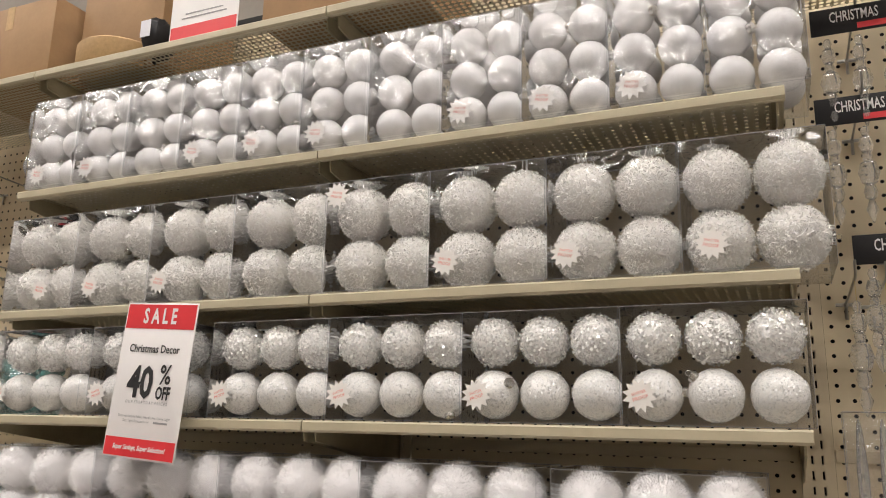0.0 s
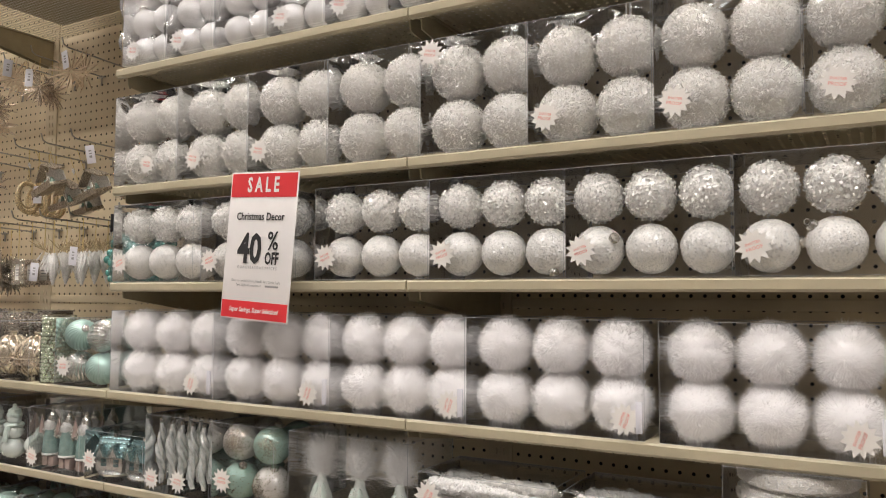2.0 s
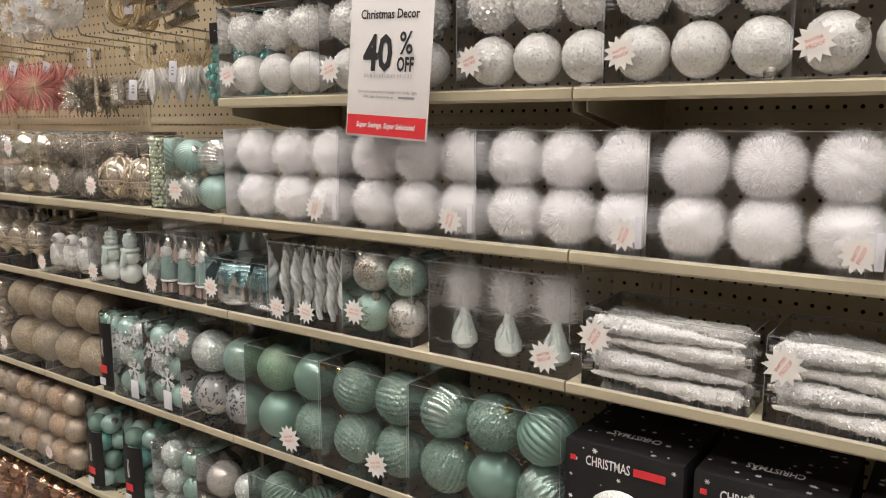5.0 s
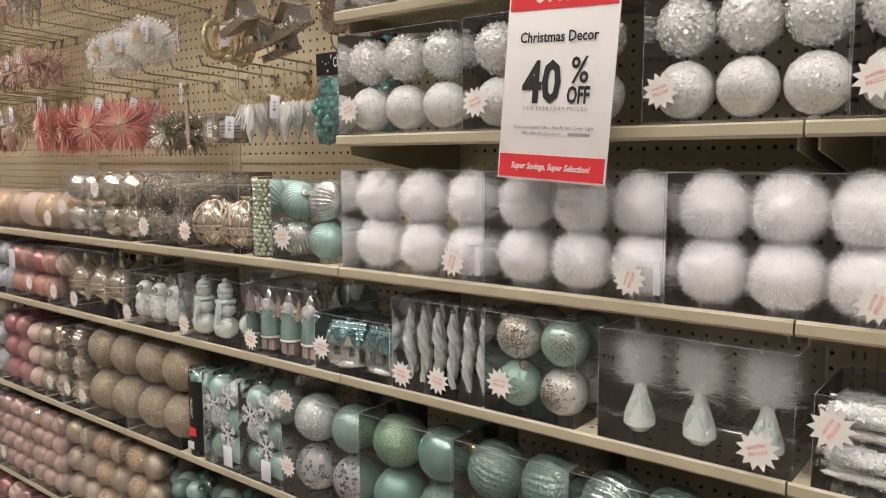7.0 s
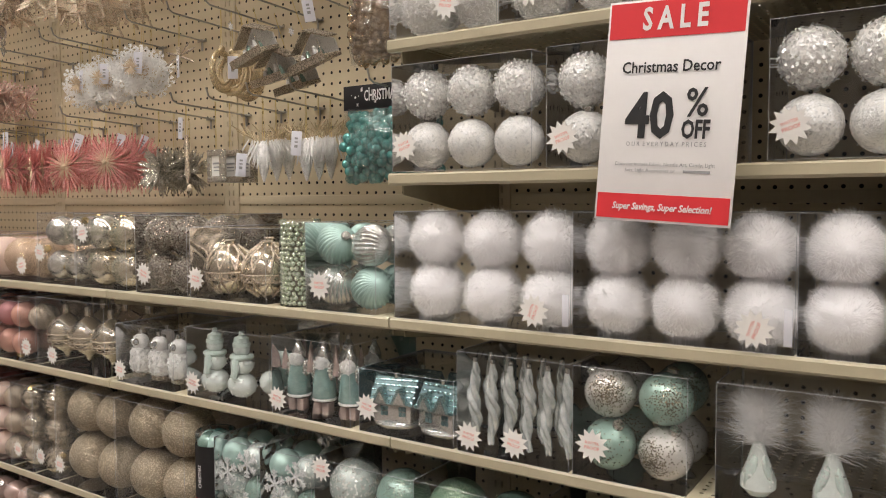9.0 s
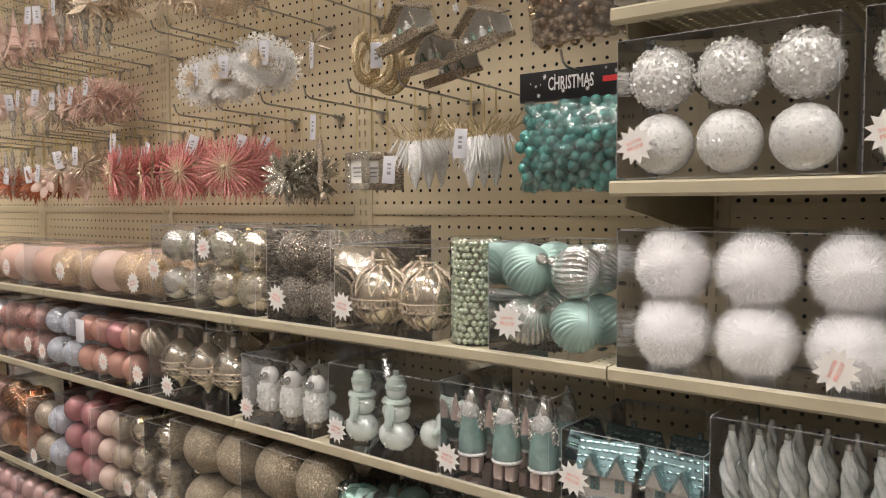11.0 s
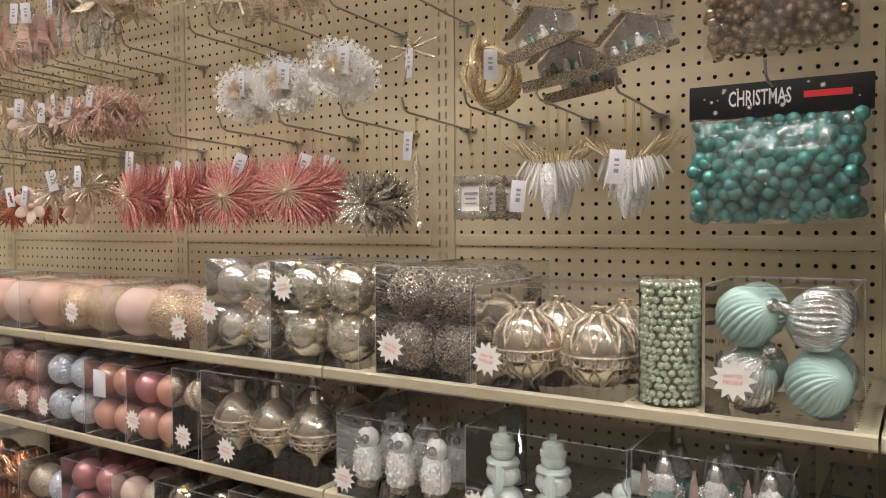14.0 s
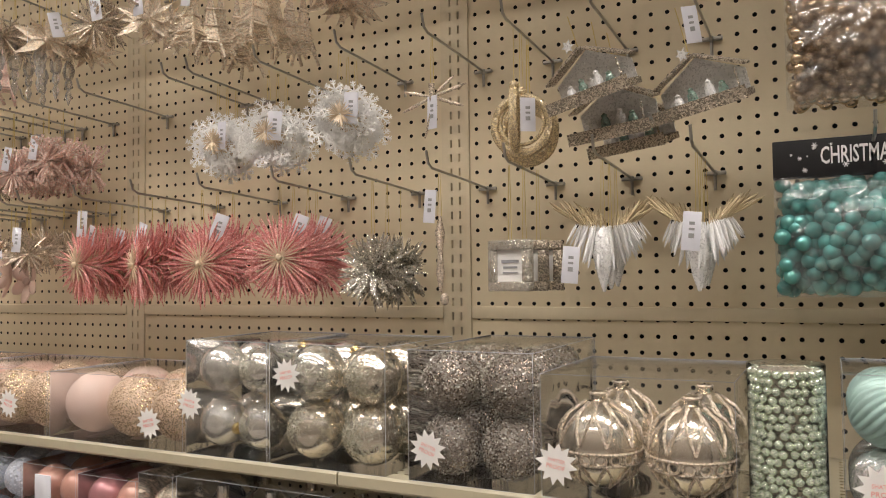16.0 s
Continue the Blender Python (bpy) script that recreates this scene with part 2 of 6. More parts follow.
def hole_sheet(x0, x1, a0, a1, pitch, r, axis, off, dx=None, da=None):
    """A sheet pierced by a grid of eight-sided holes; axis 'y': upright sheet at y = off, 'z': lying sheet at z = off."""
    nx, na = round((x1 - x0) / pitch), round((a1 - a0) / pitch)
    px, pa = (x1 - x0) / nx, (a1 - a0) / na
    sq = [(1, 0), (1, 1), (0, 1), (-1, 1), (-1, 0), (-1, -1), (0, -1), (1, -1)]
    ang = [math.atan2(b, a) for a, b in sq]
    cell = np.array([(a * px / 2, b * pa / 2) for a, b in sq] + [(math.cos(t) * r, math.sin(t) * r) for t in ang])
    cx, ca = np.meshgrid(x0 + px * (np.arange(nx) + 0.5), a0 + pa * (np.arange(na) + 0.5))
    flat = (cell[None] + np.stack([cx.ravel(), ca.ravel()], -1)[:, None]).reshape(-1, 2)
    lift = np.full(len(flat), off)
    v = np.stack([flat[:, 0], lift, flat[:, 1]] if axis == "y" else [flat[:, 0], flat[:, 1], lift], -1)
    quads = np.array([(i, (i + 1) % 8, 8 + (i + 1) % 8, 8 + i) for i in range(8)])
    f = (quads[None] + 16 * np.arange(nx * na)[:, None, None]).reshape(-1, 4)
    g = Geo()
    g.v, g.n, g.f = [v], len(v), f.tolist()
    return g


def structure(name, geo, material, label, category, smooth=False):
    return tagged(part(name, geo, material, smooth=smooth), label, category, kind="structure")


# floor, ceiling and plain walls that close the shop round the aisle
FLOOR_M = plain("vinyl_floor", (0.25, 0.225, 0.20), 0.35, vary=0.1, scale=3)
CEIL_M = plain("ceiling_tiles", (0.72, 0.68, 0.62), 0.8, vary=0.05, scale=10, bump=0.1)
WALL_M = plain("shop_wall", (0.23, 0.2, 0.17), 0.7, vary=0.1, scale=4)
X0, X1, Y0, Y1, TOP = -7.0, 7.0, -6.0, 0.9, 5.6
structure("floor", Geo().box(X0, X1, Y0, Y1, -0.1, 0.0), FLOOR_M, "beige vinyl shop floor in the aisle", "floor")
structure("ceiling", Geo().box(X0, X1, Y0, Y1, TOP, TOP + 0.1), CEIL_M, "off-white tiled shop ceiling with lights", "ceiling")
structure("wall_west", Geo().box(X0 - 0.1, X0, Y0, Y1, 0, TOP), WALL_M, "plain tan wall closing the aisle", "wall")
structure("wall_east", Geo().box(X1, X1 + 0.1, Y0, Y1, 0, TOP), WALL_M, "plain tan wall closing the aisle", "wall")
structure("wall_south", Geo().box(X0, X1, Y0 - 0.1, Y0, 0, TOP), WALL_M, "plain tan wall across the aisle", "wall")
structure("wall_north", Geo().box(X0, X1, Y1, Y1 + 0.1, 0, TOP), WALL_M, "tan wall beyond the shelving", "wall")

# fluorescent fittings over the aisle
TUBE_M = lamp_mat("lit_diffuser", LAMP_COLOUR, LAMP_POWER)
FIT_M = plain("white_fitting", (0.75, 0.74, 0.7), 0.4)


def ceiling_light(x, y):
    t = thing("ceiling_light", shift(x, y, TOP), "long white fluorescent light fitting on the ceiling", "ceiling light", "fluorescent lights over the aisle")
    part("body", Geo().rbox(-0.62, 0.62, -0.09, 0.09, -0.05, -0.002, 0.006), FIT_M, t)
    lens = [(0.125 * math.cos(a), -0.052 - 0.055 * math.sin(a)) for a in np.linspace(0, math.pi, 13)]
    part("diffuser", Geo().add([(x_, y_, z_) for x_ in (-0.61, 0.61) for y_, z_ in lens], [(i, i + 1, i + 14, i + 13) for i in range(12)] + [tuple(range(13)), tuple(range(25, 12, -1)), (0, 13, 25, 12)]), TUBE_M, t, "lit white wraparound diffuser")
    for s in (-1, 1):
        part("end_cap", Geo().rbox(-0.008, 0.008, -0.128, 0.128, -0.108, -0.045, 0.003, shift(s * 0.619, 0, 0)), FIT_M, t)


for ly in (-1.2, -2.8, -4.4):
    for lx in (-5.4, -3.6, -1.8, 0.0, 1.8, 3.6, 5.4):
        ceiling_light(lx, ly)

# pegboard back, one panel a bay, with uprights between
PITCH = 0.0254
panel = hole_sheet(-BAY / 2 + 0.027, BAY / 2 - 0.027, 0.16, 2.446, PITCH, 0.0036, "y", 0.0).mesh("pegboard_panel", False)
upright_geo = Geo()
for xa, xb in ((-0.0265, -0.0098), (-0.0062, 0.0062), (0.0098, 0.0265)):
    upright_geo.box(xa, xb, -0.004, 0.02, 0.0, 2.5)
for i in range(97):
    z = 0.03 + i * PITCH
    for xa in (-0.0098, 0.0062):
        upright_geo.box(xa, xa + 0.0036, -0.004, 0.02, z, z + 0.0114)
upright_mesh = upright_geo.mesh("upright", False)
for k in range(-5, 5):
    u = tagged(part("upright", upright_mesh, UPRIGHT, at=shift(U0 + k * BAY, 0, 0)), "cream slotted steel upright between pegboard bays", "upright", "shelving uprights", "structure")
    if k < 4:
        tagged(part("pegboard", panel, PEG, at=shift(U0 + (k + 0.5) * BAY, 0, 0)), "cream pegboard panel with rows of round holes", "pegboard", "pegboard panels", "structure")
        tagged(part("trim", Geo().rbox(-BAY / 2 + 0.028, BAY / 2 - 0.028, -0.005, 0.004, 1.391, 1.412, 0.002), UPRIGHT, at=shift(U0 + (k + 0.5) * BAY, 0, 0)), "cream steel rail joining two pegboard panels", "trim", "pegboard rails", "structure")
# sheet coloured near-black for the shade seen through the peg holes
structure("wall_back", Geo().box(X0, X1, 0.022, 0.05, 0, 2.5), BLACK, "near-black sheet standing in for the shade behind the pegboard", "wall")

# shelves: pierced deck, rolled lip, two brackets
deck_open = hole_sheet(-BAY / 2 + 0.002, BAY / 2 - 0.002, FRONT + 0.022, -0.006, 0.0125, 0.0047, "z", -0.0005).mesh("deck", False)
deck_mesh = hole_sheet(-BAY / 2 + 0.002, BAY / 2 - 0.002, FRONT + 0.022, -0.006, 0.0160, 0.0031, "z", -0.0005).mesh("deck", False)
lip = Geo()
prof = [(0.003, 0.0), (0.0, -0.003), (0.0, -0.016), (0.004, -0.020), (0.014, -0.020), (0.014, -0.017), (0.005, -0.016), (0.004, -0.004), (0.024, -0.003), (0.024, 0.0)]
n_p = len(prof)
xa, xb = -BAY / 2 + 0.0015, BAY / 2 - 0.0015
lip.add([(x, FRONT + y, z) for x in (xa, xb) for y, z in prof], [(i, (i + 1) % n_p, (i + 1) % n_p + n_p, i + n_p) for i in range(n_p)] + [tuple(range(n_p)), tuple(range(2 * n_p - 1, n_p - 1, -1))])
lip_mesh = lip.mesh("front_lip", True)
bracket = Geo().slab([(0, -0.003), (0, -0.085), (0.02, -0.085), (0.33, -0.035), (0.335, -0.003)], -0.0015, 0.0015, pose(0, 0, 0, 0, 0, -90))
bracket.box(-0.008, 0.008, -0.33, -0.002, -0.0045, -0.003)
bracket_mesh = bracket.mesh("bracket", False)


def shelf(k, z, label="almond steel shelf with a rolled front lip and pierced deck"):
    t = thing("gondola_shelf", shift(U0 + (k + 0.5) * BAY - 0.012, 0, z), label, "shelf", "shop shelves")
    part("deck", deck_open if z > 2 else deck_mesh, SHELF, t)
    part("front_lip", lip_mesh, SHELF, t)
    for s in (-1, 1):
        part("bracket", bracket_mesh, BRACKET, t, at=shift(s * (BAY / 2 - 0.012), 0, 0))


for k in (0, 1):
    for row in ("r1", "r2", "r3"):
        shelf(k, DECKS[row])
for k in range(-4, 2):
    for row in ("top", "r4", "r5", "r6", "r7", "base"):
        shelf(k, DECKS[row])
# top shelves added over the right bays to block light from above
for k in (2, 3):
    shelf(k, DECKS["top"])

# ---- ornaments ----
def bumpy(amount, scale, seed=0.0):
    def wob(v):
        out = v.copy()
        for i, p in enumerate(v):
            q = Vector(p)
            d = q.normalized()
            out[i] = q + d * amount * noise.fractal(d * scale + Vector((seed, seed, seed)), 0.6, 2.2, 3)
        return out
    return wob


def ico(r, sub, wob=None, name="ornament"):
    bm = bmesh.new()
    bmesh.ops.create_icosphere(bm, subdivisions=sub, radius=r)
    bm.verts.index_update()
    v, f = np.array([p.co[:] for p in bm.verts]), [[p.index for p in q.verts] for q in bm.faces]
    bm.free()
    g = Geo()
    g.add(wob(v) if wob else v, f)
    return g


PEARL = glitter("pearl_white_glitter", (0.80, 0.78, 0.765), (0.92, 0.90, 0.89), 0.3, 700, 0.35, 0.2, 0.05, 0.32)
SNOW = glitter("snowy_white_flock", (0.80, 0.775, 0.735), (0.92, 0.9, 0.88), 0.35, 560, 0.85, 0.3, 0.12, 0.8)
SEQUIN = glitter("white_sequin", (0.82, 0.80, 0.77), (0.94, 0.91, 0.88), 0.55, 330, 0.5, 0.22, 0.25, 0.55)
STRIPS = glitter("white_iridescent_strips", (0.78, 0.76, 0.73), (0.92, 0.9, 0.88), 0.4, 420, 0.7, 0.25, 0.15, 0.45)
FLUFF = plain("white_fluff", (0.95, 0.93, 0.935), 0.95, vary=0.04, scale=60, spec=0.1)
FIBRE = thin("white_fibre", (0.96, 0.945, 0.94), 0.5)

CAP_GEO = Geo().lathe([(0.0085, -0.002), (0.0085, 0.006), (0.0075, 0.0075), (0.002, 0.008)], 12).ring((0, 0, 0.0115), 0.004, 0.0006, 12, 4, pose(0, 0, 0, 90))
CAP_MESH = CAP_GEO.mesh("cap")
CAP_MESH.materials.append(CAP)
CAP_MESH_GOLD = CAP_MESH.copy()
CAP_MESH_GOLD.materials[0] = CAP_GOLD

ROUND = {}


def round_mesh(r, material, sub=3):
    key = (round(r, 4), material.name, sub)
    if key not in ROUND:
        ROUND[key] = ico(r, sub).mesh("ornament")
        ROUND[key].materials.append(material)
    return ROUND[key]


def tufted(r, depth, seed):
    """Pushes a ball's skin into soft tufts with dents between them."""
    off = Vector((seed * 3.7, seed * 1.3, seed * 5.1))

    def height(d):
        q = Vector(d)
        dent = max(0.0, 0.5 - abs(noise.noise(q * 1.25 + off))) / 0.5
        return depth * (0.55 * noise.noise(q * 2.6 - off) + 0.3 * noise.noise(q * 6.0 + off) - 0.75 * dent ** 2)
    return height


def fluff_mesh(r, seed, strands=8000, core=0.915, length=0.18, w=0.0002, depth=0.0045):
    """A soft white core under a dense pile of fine bent strands that lie in tufts."""
    rng = np.random.RandomState(seed)
    height = tufted(r, depth, seed)
    body = ico(r * core, 4, lambda v: np.array([p * (1 + height(p / np.linalg.norm(p)) / r) for p in v]))
    d = rng.normal(size=(strands, 3))
    d /= np.linalg.norm(d, axis=1)[:, None]
    side = np.cross(d, rng.normal(size=(strands, 3)))
    side /= np.linalg.norm(side, axis=1)[:, None]
    comb = np.array([noise.noise_vector(Vector(p) * 3.2 + Vector((seed, 0, 0))) for p in d])
    lean = d + 0.3 * comb + 0.28 * rng.normal(size=(strands, 3))
    lean /= np.linalg.norm(lean, axis=1)[:, None]
    h = np.array([height(p) for p in d])[:, None]
    long = r * length * rng.uniform(0.55, 1.25, (strands, 1))
    root = d * (r * core + h - 0.0008)
    mid = root + lean * long * 0.55
    tip = mid + (lean + 0.55 * rng.normal(size=(strands, 3))) * long * 0.45
    v = np.stack([root - side * w, root + side * w, mid + side * w, mid - side * w, tip], 1).reshape(-1, 3)
    g = Geo()
    g.v, g.f, g.n = body.v[:], body.f[:], body.n
    g.add(v, [q for i in range(strands) for q in ((5 * i, 5 * i + 1, 5 * i + 2, 5 * i + 3), (5 * i + 3, 5 * i + 2, 5 * i + 4))])
    me = g.mesh("ornament")
    me.materials.append(FLUFF)
    me.materials.append(FIBRE)
    me.polygons.foreach_set("material_index", [0] * len(body.f) + [1] * (2 * strands))
    return me


def flaked(r, n, l, w, seed, base, flake_m, spread=0.4, lift=0.03, sub=4, amount=0.001, shape=4):
    """A ball covered in small loose strips or sequins, each at its own slant."""
    rng = np.random.RandomState(seed)
    core = ico(r * 0.965, sub, bumpy(amount, 9.0, seed))
    d = rng.normal(size=(n, 3))
    d /= np.linalg.norm(d, axis=1)[:, None]
    t = np.cross(d, rng.normal(size=(n, 3)))
    t /= np.linalg.norm(t, axis=1)[:, None]
    b = np.cross(d, t)
    a1, a2 = rng.normal(size=(n, 1)) * spread, rng.normal(size=(n, 1)) * spread
    t2, b2 = t * np.cos(a1) + d * np.sin(a1), b * np.cos(a2) + d * np.sin(a2)
    size = rng.uniform(0.7, 1.2, (n, 1))
    c = d * r * (0.972 + lift * rng.uniform(0, 1, (n, 1)))
    corners = [c + t2 * (math.cos(2 * math.pi * k / shape + math.pi / shape) * l * size) + b2 * (math.sin(2 * math.pi * k / shape + math.pi / shape) * w * size) for k in range(shape)]
    g = Geo().add(np.stack(corners, 1).reshape(-1, 3), [tuple(shape * i + k for k in range(shape)) for i in range(n)])
    me = Geo()
    me.add(np.concatenate(core.v), core.f)
    me.add(np.concatenate(g.v), g.f)
    out = me.mesh("ornament")
    out.materials.append(base)
    out.materials.append(flake_m)
    out.polygons.foreach_set("material_index", [0] * len(core.f) + [1] * len(g.f))
    return out


def strew(piece, n, l, w, seed, spread=0.5, lift=0.001):
    """Loose flakes lying on the faces of another piece."""
    rng = np.random.RandomState(seed)
    v = np.concatenate(piece.v)
    quads = [q for q in piece.f if len(q) == 4]
    tri = v[np.array([q[:3] for q in quads])]
    nor = np.cross(tri[:, 1] - tri[:, 0], tri[:, 2] - tri[:, 0])
    area = np.linalg.norm(nor, axis=1)
    pick = rng.choice(len(quads), n, p=area / area.sum())
    c = v[np.array(quads)[pick]]
    a, b = rng.uniform(0, 1, (n, 1)), rng.uniform(0, 1, (n, 1))
    at = (c[:, 0] * (1 - a) + c[:, 1] * a) * (1 - b) + (c[:, 3] * (1 - a) + c[:, 2] * a) * b
    d = nor[pick] / area[pick][:, None]
    t = np.cross(d, rng.normal(size=(n, 3)))
    t /= np.linalg.norm(t, axis=1)[:, None]
    t2 = t + spread * rng.normal(size=(n, 1)) * d
    b2 = np.cross(d, t) + spread * rng.normal(size=(n, 1)) * d
    at = at + d * lift
    q = np.stack([at + t2 * l, at + b2 * w, at - t2 * l, at - b2 * w], 1).reshape(-1, 3)
    return Geo().add(q, [(4 * i, 4 * i + 1, 4 * i + 2, 4 * i + 3) for i in range(n)])


SNOW_STRIP = plain("white_snow_strip", (0.9, 0.88, 0.85), 0.28, 0.08, vary=0.06, spec=0.7)
SPARKLE = plain("white_sparkle_flake", (0.93, 0.905, 0.87), 0.12, 0.15, vary=0.12, scale=300, spec=1.0)
FLUFFS = [fluff_mesh(0.0495, k) for k in (1, 2, 3, 4)]
SNOWS = [flaked(0.0482, 2600, 0.0040, 0.0012, s, SNOW, SNOW_STRIP, 0.8, 0.07, 4, 0.004) for s in (1, 4, 9)]
SEQUINS = [flaked(0.0395, 700, 0.0026, 0.0026, s, SEQUIN, SPARKLE, 0.5, 0.06, 4, 0.001, 6) for s in (2, 6)]
STRIPED = [flaked(0.0398, 420, 0.0052, 0.0009, s, STRIPS, SPARKLE, 0.16, 0.035, 4, 0.0008) for s in (3, 8)]
TUFT = [flaked(0.0345, 260, 0.0010, 0.0010, s, PEARL, SPARKLE, 0.55, 0.035, 4, 0.0, 5) for s in (5, 7)]


# ---- boxes ----
def star_outline(r, n=12, inner=0.66, seed=0):
    rng = random.Random(seed)
    pts = []
    for i in range(2 * n):
        a = math.pi * i / n
        q = r * (inner if i % 2 else rng.uniform(0.93, 1.05))
        pts.append((q * math.cos(a), q * math.sin(a)))
    return pts


STAR_MESH = Geo().slab(star_outline(0.029), -0.0004, 0.0).mesh("sticker", False)


def sticker(parent, x, z, y=-0.0012, turn=12, size=1.0, material=None):
    """A starburst sticker with two lines of red print between two rules."""
    at = shift(x, y, z) @ pose(0, 0, 0, 0, turn, 0) @ Matrix.Scale(size * 0.88, 4)
    s = part("sticker", STAR_MESH, STICKER, parent, "white starburst sticker with red print", at)
    words("SHATTER", 0.0064, RED_INK, s, shift(0, -0.0008, 0.0042), squeeze=0.9)
    words("PROOF", 0.0080, RED_INK, s, shift(0, -0.0008, -0.0042))
    return s


FOLDS, CASES = {}, {}


def case(parent, w, d, h, film=None, edge=0.00042):
    """A clear folded box with its front lower left corner at the parent's origin."""
    key = (round(w, 4), round(d, 4), round(h, 4), (film or FILM).name)
    if key not in CASES:
        g = Geo().rbox(0, w, 0, d, 0.0005, h, 0.0015)
        CASES[key] = g.mesh("clear_case", True)
        CASES[key].materials.append(film or FILM)
        e = Geo()
        for y in (0, d):
            e.tube([(0, y, h), (w, y, h)], edge, 4).tube([(0, y, 0.001), (w, y, 0.001)], edge * 0.7, 4)
            for x in (0, w):
                e.tube([(x, y, 0.001), (x, y, h)], edge * 0.7, 4)
        for x in (0, w):
            e.tube([(x, 0, h), (x, d, h)], edge, 4)
        FOLDS[key] = e.mesh("folded_edge", False)
        FOLDS[key].materials.append(FOLD)
    c = part("clear_case", CASES[key], None, parent, "clear folded plastic")
    c.visible_shadow = False
    e = part("folded_edge", FOLDS[key], None, c)
    e.visible_shadow = False
    return c


def ball_in(parent, x, y, z, me, cap=True, gold=False, label="", scale=1.0, r=None):
    turn = turned()
    if me.name.startswith("banded"):
        turn = pose(0, 0, 0, RNG.uniform(-22, 22), RNG.uniform(-60, 60), RNG.uniform(-30, 30))
    if me.name.startswith("ribbed"):
        turn = pose(0, 0, 0, RNG.uniform(-25, 25), RNG.choice((-1, 1)) * RNG.uniform(40, 75), RNG.uniform(-20, 20)) @ pose(0, 0, 0, 0, 0, RNG.uniform(0, 360))
    ob = part("ornament", me, None, parent, label, shift(x, y, z) @ turn @ Matrix.Scale(scale, 4))
    if cap and (turn @ Vector((0, 0, 1, 0))).y > -0.55:
        rr = r or max(abs(p.co.z) for p in me.vertices)
        part("cap", CAP_MESH_GOLD if gold else CAP_MESH, None, ob, at=shift(0, 0, rr * 0.985))
    return ob


WRAP = clear_film("shrink_wrap", 0.0, 9.0, 0.075, ior=1.9)
WRAP.node_tree.nodes["Glossy BSDF"].inputs["Roughness"].default_value = 0.14


def wrap_sheet(w, h, seed, swell):
    """Loose film drawn over the front of a box, slack between soft folds."""
    nu, nv = 36, 44
    v = []
    for j in range(nv + 1):
        for i in range(nu + 1):
            u, q = i / nu, j / nv
            edge = min(1.0, 6 * min(u, 1 - u)) * min(1.0, 5 * min(q, 1 - q) + 0.15)
            bow = noise.noise(Vector((u * 3.4 + seed, q * 4.2 - seed + u, seed * 0.7))) + 0.8 * noise.noise(Vector((u * 1.3 - seed, q * 2.0, seed)))
            v.append((0.001 + u * (w - 0.002), -0.0035 - swell * edge * (0.75 + bow), 0.002 + q * (h - 0.003)))
    return Geo().add(v, [(j * (nu + 1) + i, j * (nu + 1) + i + 1, (j + 1) * (nu + 1) + i + 1, (j + 1) * (nu + 1) + i) for j in range(nv) for i in range(nu)])


def box_of(x0, x1, deck, h, d, nx, nz, pick, label, group="", star=None, depth_rows=1, r=None, gold=False, film=None, y0=None, cap=True, name="ornament_box", gap=0.0):
    """A clear box of nx by nz ornaments; pick(i, j) gives the mesh for column i, row j from below."""
    t = thing(name, shift(x0, (FRONT - 0.003) if y0 is None else y0, DECKS[deck] + 0.0015), label, "ornament box", group)
    w = x1 - x0 - 0.003
    case(t, w, d, h, film)
    for q in range(depth_rows):
        for i in range(nx):
            for j in range(nz):
                me = pick(i, j)
                rr = r or (w / nx / 2 - 0.001)
                ball_in(t, (i + 0.5) * w / nx, 0.004 + rr + q * 2.02 * rr, 0.003 + (h - 0.006) * (j + 0.5) / nz, me, cap and q == 0, gold, r=rr * 0.97)
    for s in star or ():
        sticker(t, *s[:2], turn=s[2] if len(s) > 2 else 12, size=s[3] if len(s) > 3 else 1.0)
    return t


# row 1: loose film boxes of small pearl balls
step = 1.59 / 11
for i in range(11):
    t = box_of(0.03 + i * step, 0.03 + (i + 1) * step, "r1", 0.205, 0.15, 2, 3, lambda a, b: TUFT[(a + b) % 2], "clear box of small pearl-white glitter balls", "white ball boxes on the upper shelf",
           [(0.035, 0.032, 10)] if i % 4 != 2 else [], 2, 0.0345)
    part("film_wrap", wrap_sheet(step - 0.003, 0.205, i * 2.17, 0.018), WRAP, t, "slack clear shrink wrap").visible_shadow = False
# row 2: boxes of four large snowy balls
for i in range(8):
    x = 0.012 + i * 0.2025
    stars = {0: [(0.11, 0.04)], 1: [(0.05, 0.04)], 2: [(0.03, 0.04)], 3: [], 4: [(0.02, 0.175)], 5: [(0.03, 0.04)], 6: [(0.03, 0.04)], 7: [(0.04, 0.04)]}[i]
    box_of(x, x + 0.2025, "r2", 0.199, 0.16, 2, 2, lambda a, b: SNOWS[(a + 2 * b) % 3], "clear box of four large white snow-textured balls", "snowball boxes", stars, 1, 0.0485, film=FILM_SOFT)
# row 3: boxes of six sequin balls
for xa, xb in ((0.016, 0.272), (0.293, 0.549), (0.592, 0.841), (0.841, 1.087), (1.087, 1.336), (1.336, 1.59)):
    box_of(xa, xb, "r3", 0.171, 0.13, 3, 2, lambda a, b: SEQUINS[a % 2] if b else STRIPED[a % 2], "clear box of six white sequin and glitter balls", "sequin ball boxes", [(0.025, 0.042, -18)], 1, 0.0395)
